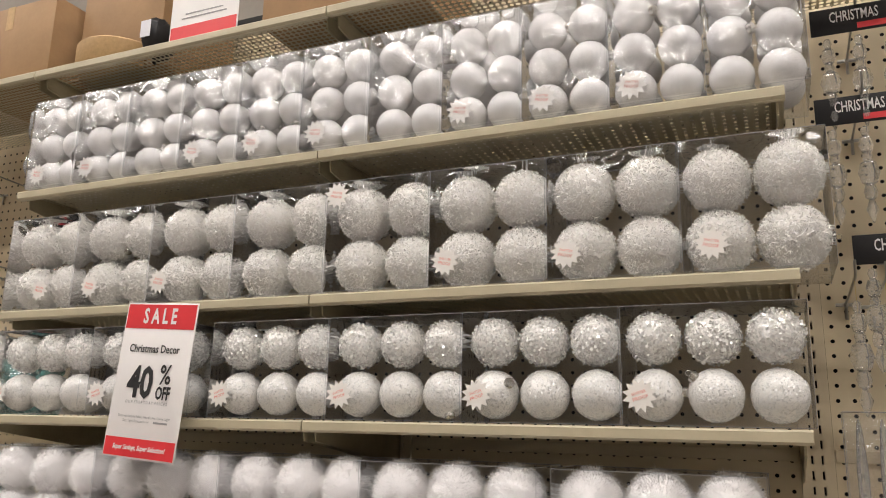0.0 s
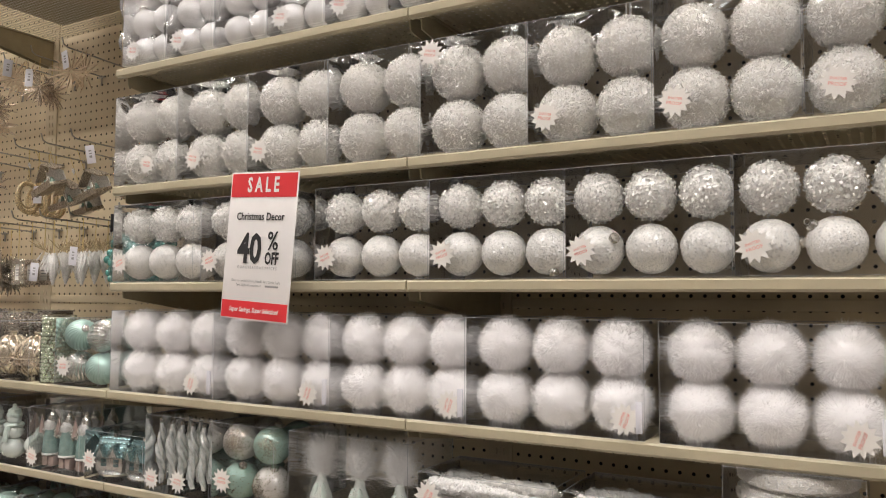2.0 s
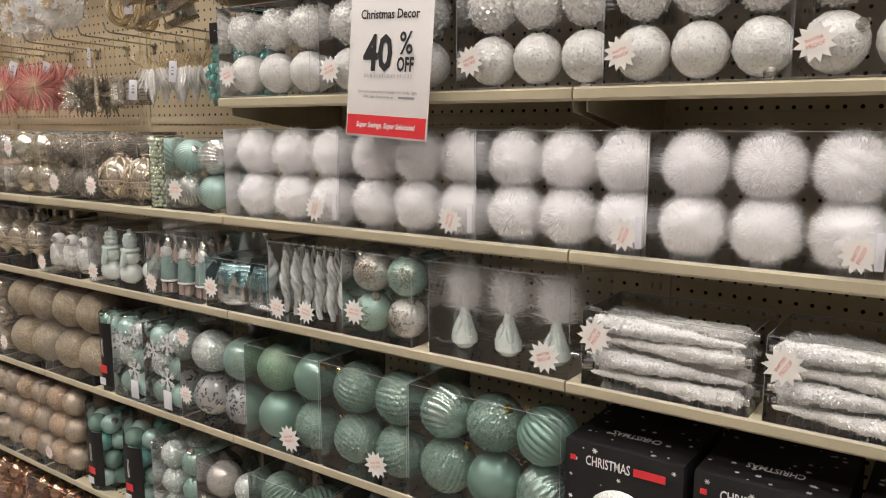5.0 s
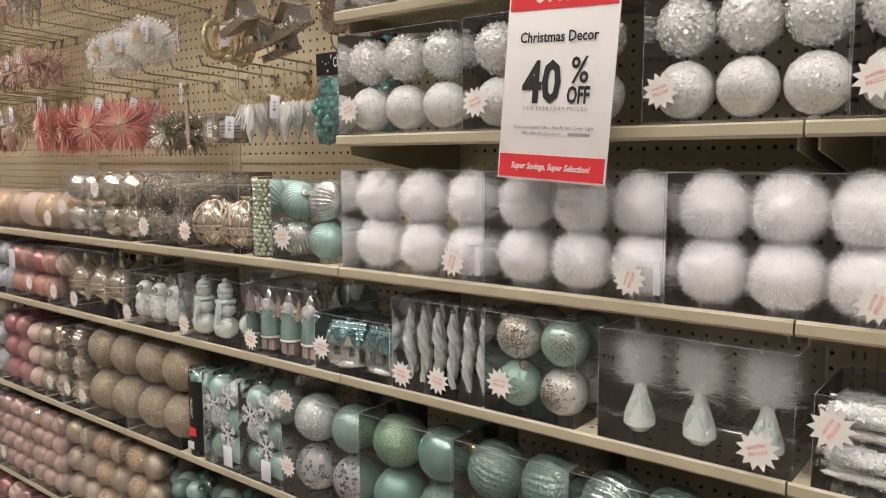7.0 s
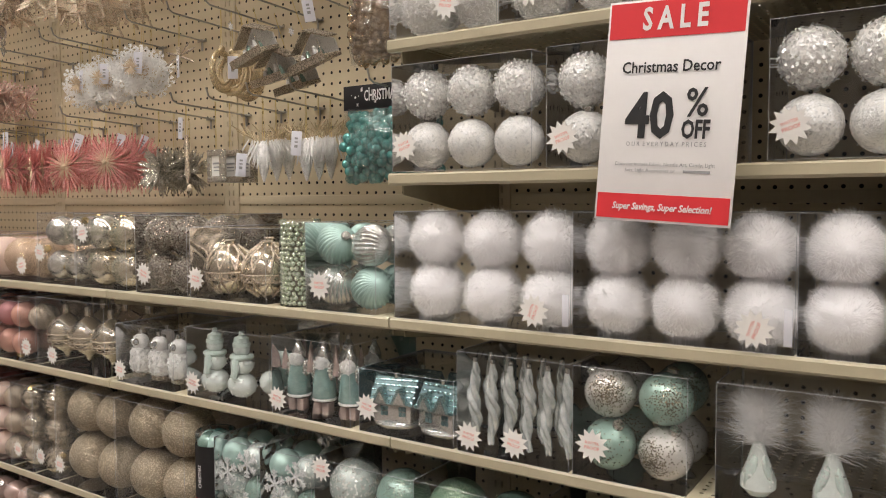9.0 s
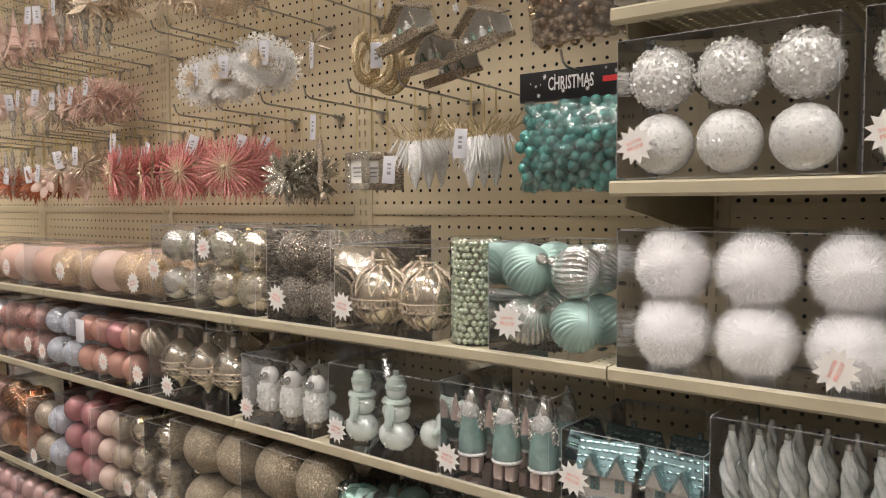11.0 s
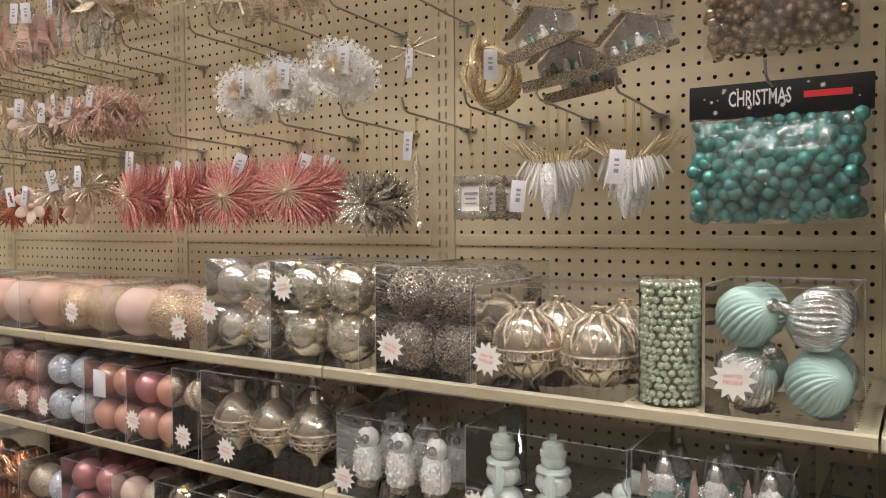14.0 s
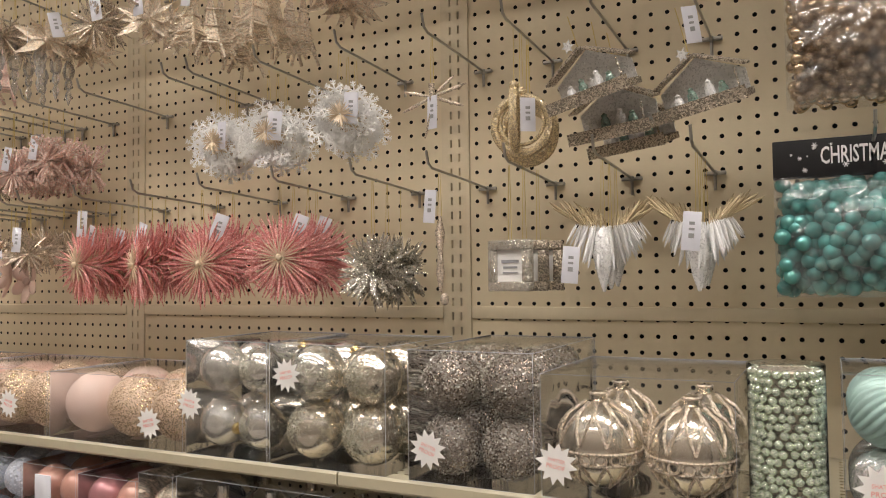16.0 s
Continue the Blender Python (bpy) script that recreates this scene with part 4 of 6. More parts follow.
ROOF_M = plain("teal_mirror_paint", (0.15, 0.24, 0.25), 0.2, 0.5, vary=0.2, scale=60)
COAT_M = plain("aqua_mercury_glass", (0.42, 0.60, 0.575), 0.18, 0.6, vary=0.25, scale=60)
TILE_M = plain("aqua_roof_glaze", (0.34, 0.50, 0.51), 0.14, 0.8, vary=0.25, scale=120)
BLUSH_SILVER = plain("rosy_silver", (0.66, 0.52, 0.48), 0.25, 0.6, vary=0.2, scale=80)


def house_mesh(seed):
    wall = Geo().rbox(-0.036, 0.036, -0.022, 0.022, 0.014, 0.052, 0.002)
    roof = Geo().slab([(-0.029, 0.047), (0.0, 0.088), (0.029, 0.047)], -0.040, 0.040, pose(0, 0, 0, 0, 0, 90))
    gable, tiles = Geo(), Geo()
    for gx in (-0.018, 0.018):
        gable.slab([(-0.014, 0.048), (0.0, 0.074), (0.014, 0.048)], -0.031, 0.0, shift(gx, 0, 0))
        for s in (-1, 1):
            tiles.rbox(-0.0018, 0.0018, -0.034, -0.010, 0, 0.030, 0.0008, shift(gx, 0, 0.075) @ pose(0, 0, 0, 0, 180 - s * 28, 0))
    for j in range(5):
        u = (j + 0.5) / 5
        y, z = -0.029 * (1 - u), 0.047 + 0.041 * u
        for i in range(8):
            x = -0.037 + 0.0106 * i + (j % 2) * 0.003
            tiles.rbox(-0.004, 0.004, -0.0012, 0.0012, -0.0024, 0.0024, 0.0006, shift(x, y, z) @ pose(0, 0, 0, -35))
    win = Geo()
    for x in (-0.020, 0.014):
        for dx in (0, 0.007):
            for dz in (0, 0.009):
                win.box(x + dx, x + dx + 0.0055, -0.0236, -0.0215, 0.026 + dz, 0.0335 + dz)
    base = Geo().ball((0, 0, 0.010), 0.04, 20, 8, (1.05, 0.8, 0.28), None, bumpy(0.003, 3, seed))
    cap = Geo().lathe([(0.0045, 0.088), (0.0045, 0.096), (0.001, 0.097)], 10)
    return fused("ornament", [(wall, RIB_SILVER), (roof, ROOF_M), (gable, RIB_SILVER), (tiles, TILE_M), (win, ROOF_M), (base, RIB_SILVER), (cap, CAP)])


upright_box(-0.061, 0.135, "r5", 0.110, 0.2, [house_mesh(1), house_mesh(2)], "clear box of silver and teal glass house ornaments", 0.003, [(0.018, 0.045, 12)], 2, 0.08, 0.045)


def gown_mesh(seed):
    """A plain hooded long-coated shape with boots."""
    coat = Geo().lathe([(0.020, 0.028), (0.023, 0.034), (0.021, 0.060), (0.0165, 0.085), (0.0145, 0.096)], 20)
    beard = Geo().ball((0, -0.008, 0.094), 0.0135, 14, 10, (1.05, 0.75, 1.3), None, bumpy(0.002, 5, seed))
    head = Geo().lathe([(0.013, 0.100), (0.0135, 0.108), (0.009, 0.120), (0.004, 0.129), (0.0005, 0.131)], 16)
    arms = Geo().ball((-0.017, -0.004, 0.083), 0.0085, 12, 8, (0.8, 0.9, 2.0)).ball((0.017, -0.004, 0.08), 0.0085, 12, 8, (0.8, 0.9, 2.0))
    hem = Geo().ring((0, 0, 0.029), 0.0205, 0.003, 20, 6)
    boots = Geo().rbox(-0.017, -0.002, -0.014, 0.008, 0.0, 0.024, 0.003).rbox(0.002, 0.017, -0.014, 0.008, 0.0, 0.024, 0.003)
    tree = Geo().lathe([(0.0075, 0.078), (0.005, 0.1), (0.001, 0.118)], 10, shift(-0.025, -0.008, 0))
    cap = Geo().lathe([(0.0045, 0.129), (0.0045, 0.136), (0.001, 0.137)], 10)
    return fused("ornament", [(coat, COAT_M), (beard, WHITE_GLIT), (strew(beard, 90, 0.0016, 0.0016, seed, 0.6), SPARKLE), (head, RIB_SILVER), (arms, RIB_SILVER), (strew(arms, 160, 0.0015, 0.0015, seed + 9, 0.6), SPARKLE), (hem, WHITE_GLIT), (boots, BLUSH_SILVER), (tree, BLUSH_SILVER), (cap, CAP)])


upright_box(-0.271, -0.078, "r5", 0.146, 0.2, [gown_mesh(k) for k in (1, 2, 3)], "clear box of aqua and silver gowned glass ornaments", 0.004, [(0.014, 0.03, 12)], 2, 0.07, 0.04)


def snow_mesh(seed, lying=False):
    body = Geo().ball((0, 0, 0.026), 0.027, 18, 12, (1, 0.9, 0.95)).ball((0, 0, 0.066), 0.021, 18, 12, (1.05, 0.9, 0.95))
    belly = Geo().ball((0.004, -0.018, 0.064), 0.011, 12, 8, (0.9, 0.6, 1.3))
    scarf = Geo().ring((0, 0, 0.083), 0.015, 0.006, 20, 8).tube([(0.004, -0.016, 0.082), (0.008, -0.022, 0.06), (0.006, -0.023, 0.045)], 0.006, 8)
    head = Geo().ball((0, 0, 0.098), 0.015, 16, 10)
    hat = Geo().lathe([(0.0155, 0.104), (0.0155, 0.111), (0.0135, 0.112), (0.0125, 0.121), (0.006, 0.125), (0.0045, 0.126), (0.0045, 0.134), (0.001, 0.135)], 16)
    return fused("ornament", [(body, FROST), (strew(body, 160, 0.0016, 0.0016, seed, 0.5), SPARKLE), (belly, FROST), (scarf, FROST_TRIM), (head, FROST), (hat, FROST_TRIM)])


sn = snow_mesh(1)
sn.transform(Matrix.Diagonal((1.22, 1.12, 1.0, 1)))
t = upright_box(-0.515, -0.274, "r5", 0.143, 0.2, [sn, sn, Geo().ball((0, 0, 0.024), 0.024, 16, 10).mesh("ornament")], "clear box of white and mint snowman-shaped ornaments", 0.004, [(0.018, 0.03, 10)], 1, 0.07, 0.04)
lying = [o for o in t.children if o.name.startswith("ornament")][-1]
lying.data = snow_mesh(2)
lying.matrix_basis = shift(0.178, 0.045, 0.028) @ pose(0, 0, 0, 0, 48, 0) @ Matrix.Scale(0.88, 4)


def owl_mesh(seed):
    body = Geo().lathe([(0.010, 0.008), (0.020, 0.016), (0.0235, 0.034), (0.0215, 0.054), (0.018, 0.066)], 22, None, bumpy(0.0012, 16, seed))
    head = Geo().ball((0, 0, 0.078), 0.0195, 18, 12, (1, 0.9, 0.95))
    disc = Geo().ring((-0.0075, -0.0165, 0.080), 0.0062, 0.0018, 16, 6, pose(0, 0, 0, 80, 0, -14)).ring((0.0075, -0.0165, 0.080), 0.0062, 0.0018, 16, 6, pose(0, 0, 0, 80, 0, 14))
    eye = Geo().ball((-0.0075, -0.0155, 0.080), 0.004, 10, 8).ball((0.0075, -0.0155, 0.080), 0.004, 10, 8)
    foot = Geo().rbox(-0.014, 0.014, -0.014, 0.004, 0.0, 0.010, 0.003)
    cap = Geo().lathe([(0.005, 0.095), (0.005, 0.106), (0.001, 0.107)], 10)
    return fused("ornament", [(body, STRIPS), (strew(body, 420, 0.0034, 0.0022, seed, 0.45, 0.0012), SPARKLE), (head, PEARL), (disc, RIB_SILVER), (eye, GREY_INK), (foot, BRONZE_GLIT), (cap, CAP)])


upright_box(-0.755, -0.555, "r5", 0.130, 0.2, [owl_mesh(k) for k in (1, 2, 3)], "clear box of white and silver owl-shaped ornaments", 0.008, [(0.014, 0.028, 8, 0.9)], 2, 0.07, 0.04)
FINIAL = fused("ornament", [
    (Geo().lathe([(0.0005, 0.004), (0.006, 0.006), (0.008, 0.014), (0.012, 0.02), (0.030, 0.032), (0.043, 0.052), (0.0455, 0.066), (0.043, 0.082), (0.030, 0.100), (0.014, 0.111), (0.009, 0.114), (0.009, 0.126)], 30), CHAMP),
    (Geo().ring((0, 0, 0.066), 0.0458, 0.002, 36, 6).ring((0, 0, 0.052), 0.0435, 0.0015, 36, 6).ring((0, 0, 0.038), 0.035, 0.0015, 36, 6), CHAMP_GLIT),
    (Geo().lathe([(0.009, 0.124), (0.009, 0.136), (0.002, 0.138)], 12), CAP)]
    + [(Geo().ring((math.cos(a) * 0.043, math.sin(a) * 0.043, 0.052), 0.0075, 0.0013, 12, 5, Euler((math.pi / 2, 0, a + math.pi / 2)).to_matrix().to_4x4()), CHAMP_GLIT) for a in [k * math.pi / 8 for k in range(16)]])
upright_box(-1.075, -0.795, "r5", 0.168, 0.2, [FINIAL] * 3, "clear box of embossed champagne finial ornaments", 0.012, [(0.065, 0.032, 10)], 2, 0.1, 0.05)
upright_box(-1.155, -1.08, "r5", 0.165, 0.2, [ridged(0.034, CHAMP_GLIT, 9, 2, 0.1)], "clear box with a gold lace ornament", 0.11, [(0.03, 0.04, 10)], 2, 0.08, 0.045)
pe, ic, rs, rg = round_mesh(0.0335, PEACH), round_mesh(0.0345, ICE), round_mesh(0.0335, ROSE), round_mesh(0.036, ROSE_GLIT)
t = box_of(-1.292, -1.158, "r5", 0.150, 0.2, 2, 2, of(pe, pe, rs, pe), "clear box of peach lacquered balls", "peach and pink boxes", [(0.02, 0.05, 10, 0.9)], 2, 0.0325, True)
t = box_of(-1.430, -1.294, "r5", 0.155, 0.2, 2, 2, of(pe, pe), "clear box of peach lacquered balls with a price label", "peach and pink boxes", [], 2, 0.033, True)
part("price_label", Geo().rbox(0.035, 0.075, -0.003, -0.0015, 0.085, 0.14, 0.0005), TAG, t, "white price label")
box_of(-1.600, -1.432, "r5", 0.160, 0.2, 2, 2, of(ic, ic), "clear box of ice-white lace balls", "peach and pink boxes", [(0.02, 0.04, 10, 0.9)], 2, 0.0345)
box_of(-1.780, -1.604, "r5", 0.155, 0.2, 2, 2, of(rg, rg), "clear box of pink glitter balls", "peach and pink boxes", [(0.12, 0.05, 10, 0.9)], 2, 0.036)
box_of(-2.060, -1.784, "r5", 0.150, 0.2, 3, 2, of(ic, rg, pe), "clear box of mixed pink and silver balls", "peach and pink boxes", [(0.12, 0.05, 10, 0.9)], 1, 0.036)
box_of(-2.340, -2.064, "r5", 0.150, 0.2, 3, 2, of(rg, pe, rs), "clear box of mixed pink balls", "peach and pink boxes", [(0.12, 0.05, 10, 0.9)], 1, 0.036)

# row 6
def card_box(x0, x1, deck, h, d, label):
    t = thing("gift_box", shift(x0, FRONT + 0.004, DECKS[deck] + 0.001), label, "gift box", "black printed boxes")
    w = x1 - x0 - 0.004
    part("carton", Geo().rbox(0, w, 0, d, 0, h, 0.0015), CARD, t)
    words("CHRISTMAS", 0.022, SIGN_WHITE, t, shift(w * 0.38, -0.0012, h - 0.028), squeeze=0.62, bold=0.0003)
    words("CHRISTMAS", 0.024, SIGN_WHITE, t, shift(w * 0.5, 0.06, h + 0.0012) @ pose(0, 0, 0, -90, 0, 180), squeeze=0.62, bold=0.0003)
    part("brand_bar", Geo().box(w * 0.60, w * 0.86, -0.0012, -0.0004, h - 0.034, h - 0.022), SIGN_RED, t, "red printed bar")
    part("brand_mark", Geo().box(w * 0.05, w * 0.1, -0.0012, -0.0004, h - 0.032, h - 0.024), SIGN_RED, t, "small red printed mark")
    rng = random.Random(int(x0 * 1000))
    dots = Geo()
    for _ in range(26):
        x, z, s = rng.uniform(0.008, w - 0.008), rng.uniform(0.01, h - 0.005), rng.uniform(0.0012, 0.0045)
        for a in (0, 60, 120):
            dots.slab([(-s, -s * 0.12), (s, -s * 0.12), (s, s * 0.12), (-s, s * 0.12)], -0.0010, -0.0004, shift(x, 0, z) @ pose(0, 0, 0, 0, a, 0))
        y = rng.uniform(0.01, d - 0.01)
        for a in (0, 60, 120):
            dots.slab([(-s, -s * 0.12), (s, -s * 0.12), (s, s * 0.12), (-s, s * 0.12)], -0.0010, -0.0004, shift(x, y, h) @ pose(0, 0, 0, -90, 0, 0) @ pose(0, 0, 0, 0, a, 0))
    tagged(part("snowflake_print", dots, SIGN_WHITE, t), "white printed snowflakes", kind="stuff")
    part("window_ball", Geo().lathe([(0.055, -0.0005), (0.052, 0.006), (0.04, 0.014), (0.02, 0.019), (0.0005, 0.02)], 28, shift(w * 0.5, 0.0, h * 0.36) @ pose(0, 0, 0, 90)), WHITE_GLIT, t, "white ball showing through the front")
    return t


for xa, xb in ((0.795, 0.985), (0.995, 1.19), (1.2, 1.395), (1.405, 1.59)):
    card_box(xa, xb, "r6", 0.185, 0.2, "black carton with white snowflake print and red bar")
GG, GR, GS = ridged(0.051, MINT_GLIT, 30, 5, 0.026), ridged(0.051, MINT, 24, 2.0, 0.035), ridged(0.051, plain("silver_mint_satin", (0.5, 0.64, 0.58), 0.25, 0.8), 22, 6, 0.05)
box_of(0.490, 0.793, "r6", 0.213, 0.2, 3, 2, of(GG, MG := round_mesh(0.051, MINT), GS, GG, GR, GS), "clear box of large mint ribbed and glitter balls", "mint ball boxes", [], 1, 0.050, True)
box_of(0.273, 0.488, "r6", 0.213, 0.2, 2, 2, of(GG, ridged(0.051, MINT_GLIT, 26, -7, 0.03)), "clear box of mint swirl glitter balls", "mint ball boxes", [(0.14, 0.04, -15, 1.1)], 1, 0.051, True)
box_of(0.053, 0.271, "r6", 0.213, 0.2, 2, 2, of(round_mesh(0.0515, MINT_MATT), round_mesh(0.0515, MINT_GLIT), round_mesh(0.0515, SAGE_GLIT), MG), "clear box of satin mint and sage glitter balls", "mint ball boxes", [(0.13, 0.035, -15, 1.2)], 1, 0.0515, False)
PALE = round_mesh(0.049, glitter("pale_mint_print", (0.60, 0.66, 0.63), (0.78, 0.78, 0.74), 0.3, 260, 0.8, 0.3, 0.4, 0.25, 0.2))
PALE2 = round_mesh(0.049, glitter("silver_print", (0.62, 0.60, 0.60), (0.30, 0.36, 0.40), 0.2, 200, 0.5, 0.2, 0.8, 0.15, 0.6))
box_of(-0.168, 0.051, "r6", 0.211, 0.2, 2, 2, of(PALE2, PALE2, PALE, round_mesh(0.049, MINT_PEARL)), "clear box of pale mint balls with silver print", "mint ball boxes", [(0.018, 0.195, 0, 0.95), (0.018, 0.06, 0, 0.95)], 1, 0.049)


def flake(r, w, material_y=0.0012):
    """A six-armed snowflake lying in the xz plane."""
    g = Geo()
    for k in range(6):
        m = pose(0, 0, 0, 0, 60 * k, 0)
        g.box(-w, w, -material_y / 2, material_y / 2, 0, r, m)
        for u in (0.5, 0.75):
            for s in (-1, 1):
                g.box(-w * 0.8, w * 0.8, -material_y / 2, material_y / 2, 0, r * 0.32, m @ shift(0, 0, r * u) @ pose(0, 0, 0, 0, 55 * s, 0))
    return g


FLAKE = flake(0.028, 0.0022).mesh("snowflake", False)
FLAKE.materials.append(WHITE_GLIT)
for xa, xb in ((-0.438, -0.312), (-0.308, -0.172)):
    t = box_of(xa, xb, "r6", 0.205, 0.16, 2, 3, of(round_mesh(0.0305, MINT_PEARL), round_mesh(0.0305, AQUA_SATIN), round_mesh(0.0305, PALE.materials[0])), "clear pack of small mint balls and white snowflakes", "mint ball boxes", [], 2, 0.0305, film=FILM_LOOSE)
    for x, z in ((0.035, 0.14), (0.085, 0.08), (0.09, 0.165)):
        part("snowflake", FLAKE, None, t, "white glitter snowflake", shift(x, 0.0035, z))
    part("price_label", Geo().rbox(0.075, 0.105, -0.003, -0.0015, 0.01, 0.055, 0.0005), TAG, t, "white price label")


def jar(x, deck, r, h, label_h, ball, text=True, wrap=1.0):
    t = thing("ornament_jar", shift(x, FRONT + r, DECKS[deck] + 0.001), "clear drum of teal balls with a black printed label", "ornament jar", "drums of teal balls")
    k = 0
    for j in range(int(h / 0.05)):
        for i in range(5):
            a = 2 * math.pi * (i + 0.5 * (j % 2)) / 5 - 1.2
            q = r - 0.027
            ball_in(t, q * math.cos(a), q * math.sin(a), 0.028 + j * 0.049, ball[(i + j) % len(ball)], j == int(h / 0.05) - 1, r=0.0255)
    lb = Geo()
    arc = [(-0.62 * wrap + 1.24 * wrap * u / 12) for u in range(13)]
    v = [((r + 0.0008) * math.sin(a), -(r + 0.0008) * math.cos(a), z) for z in (0.012, 0.012 + label_h) for a in arc]
    lb.add(v, [(i, i + 1, i + 14, i + 13) for i in range(12)])
    part("black_label", lb, CARD, t, "black printed label")
    if text:
        words("CHRISTMAS", 0.013, SIGN_WHITE, t, shift(0, -r - 0.0022, 0.012 + label_h * 0.62) @ pose(0, 0, 0, 0, -90, 0), squeeze=0.7)
        part("brand_bar", Geo().box(-0.014, 0.014, -r - 0.0022, -r - 0.0012, 0.012 + label_h * 0.22, 0.012 + label_h * 0.34), SIGN_RED, t, "red printed bar")
        part("price_label", Geo().box(-0.02, 0.004, -r - 0.0022, -r - 0.0012, 0.016, 0.034), TAG, t, "white price label")
    c = part("clear_drum", Geo().lathe([(r, 0.0), (r, h), (r - 0.002, h + 0.002)], 32), FILM, t, "clear plastic drum")
    c.visible_shadow = False


TB = [round_mesh(0.0255, AQUA_SATIN), round_mesh(0.0255, MINT), round_mesh(0.0255, plain("teal_pearl_large", (0.16, 0.38, 0.34), 0.22, 0.45))]
jar(-0.484, "r6", 0.041, 0.20, 0.165, TB, True, 2.1)
jar(-0.575, "r7", 0.062, 0.235, 0.15, TB)
jar(-0.405, "r7", 0.070, 0.235, 0.15, TB)
TANB = round_mesh(0.0575, TAN)
box_of(-0.766, -0.529, "r6", 0.238, 0.2, 2, 2, of(TANB), "clear box of large tan sugared glitter balls", "tan ball boxes", [], 1, 0.0575)
box_of(-1.006, -0.769, "r6", 0.238, 0.2, 2, 2, of(TANB), "clear box of large tan sugared glitter balls", "tan ball boxes", [(0.012, 0.045, 8, 0.9)], 1, 0.0575)
GSH = round_mesh(0.036, CHAMP)
GS3 = ridged(0.036, CHAMP, 10, 5, 0.06)
box_of(-1.108, -1.008, "r6", 0.218, 0.2, 1, 3, of(GS3), "clear box of twisted gold mirror ornaments", "gold and blush boxes", [(0.03, 0.05, 8, 0.85)], 2, 0.036, True)
box_of(-1.212, -1.112, "r6", 0.218, 0.2, 1, 3, of(GSH, g3), "clear box of gold mirror ornaments", "gold and blush boxes", [(0.03, 0.05, 8, 0.85)], 2, 0.036, True)
box_of(-1.345, -1.216, "r6", 0.205, 0.2, 2, 3, of(round_mesh(0.031, BLUSH), round_mesh(0.031, CHAMP_GLIT)), "clear box of blush and gold balls", "gold and blush boxes", [], 2, 0.031, True)
ROS = round_mesh(0.034, ROSE)
box_of(-1.52, -1.35, "r6", 0.215, 0.2, 2, 3, of(ROS), "clear box of rose pink pearl balls", "rose boxes", [], 2, 0.034)
box_of(-1.68, -1.524, "r6", 0.18, 0.2, 2, 2, of(round_mesh(0.038, CHAMP_GLIT), round_mesh(0.038, ICE)), "clear box of champagne balls", "rose boxes", [(0.03, 0.03, 8, 0.85)], 1, 0.038)
box_of(-1.90, -1.684, "r6", 0.20, 0.2, 2, 2, of(ridged(0.046, COPPER, 26, 0, 0.08)), "clear box of fluted copper ornaments", "rose boxes", [], 1, 0.046)
box_of(-2.30, -1.904, "r6", 0.20, 0.2, 4, 2, of(round_mesh(0.046, ROSE_GLIT)), "clear box of pink glitter balls", "rose boxes", [], 1, 0.046)

# row 7 and the base shelf
box_of(-0.300, -0.135, "r7", 0.205, 0.2, 2, 3, of(PALE3 := round_mesh(0.034, PALE.materials[0]), round_mesh(0.034, MINT_PEARL)), "clear box of pale mint and white balls", "pale mint boxes", [], 2, 0.034)
box_of(-0.130, 0.045, "r7", 0.200, 0.2, 2, 2, of(round_mesh(0.042, SILVER_PEARL), PALE3), "clear box of pale silver balls", "pale mint boxes", [(0.03, 0.1, 0, 0.9)], 1, 0.042)
box_of(0.050, 0.270, "r7", 0.215, 0.2, 2, 2, of(ridged(0.05, MINT_GLIT, 30, 0, 0.06)), "clear box of mint burst balls", "pale mint boxes", [], 1, 0.05)
box_of(0.275, 0.52, "r7", 0.215, 0.2, 2, 2, of(GG), "clear box of mint glitter balls", "pale mint boxes", [], 1, 0.05)
T3 = round_mesh(0.037, CHAMP_GLIT)
box_of(-0.820, -0.662, "r7", 0.245, 0.2, 2, 3, of(round_mesh(0.038, BLUSH_GLIT), T3), "clear box of beige pearl balls", "beige and pink boxes", [(0.03, 0.05, 8, 0.85)], 2, 0.0375)
box_of(-0.985, -0.824, "r7", 0.245, 0.2, 2, 3, of(round_mesh(0.038, BLUSH_GLIT), T3), "clear box of beige pearl balls", "beige and pink boxes", [], 2, 0.0375)
box_of(-1.150, -0.989, "r7", 0.245, 0.2, 2, 3, of(T3), "clear box of champagne glitter balls", "beige and pink boxes", [], 1, 0.0375)
for k in range(6):
    xa = -1.36 - 0.205 * k
    box_of(xa, xa + 0.202, "r7", 0.235, 0.2, 3, 4, of(round_mesh(0.031, plain("pink_pearl" + str(k), (0.58, 0.42 - 0.015 * k, 0.37), 0.25, 0.3, coat=0.3))), "clear box of small blush pearl balls", "beige and pink boxes", [(0.03, 0.05, 8, 0.85)] if k % 2 else [], 1, 0.0285)
CO = ridged(0.034, COPPER, 12, 3, 0.05)
for k in range(8):
    xa = -0.70 - 0.235 * k
    box_of(xa, xa + 0.23, "base", 0.215, 0.2, 3, 3, of(CO, round_mesh(0.034, COPPER)) if k < 3 else of(ROS, round_mesh(0.034, BLUSH)), "clear box of copper and rose mirror balls" if k < 3 else "clear box of rose and blush balls", "copper and rose boxes", [], 1, 0.034, True)


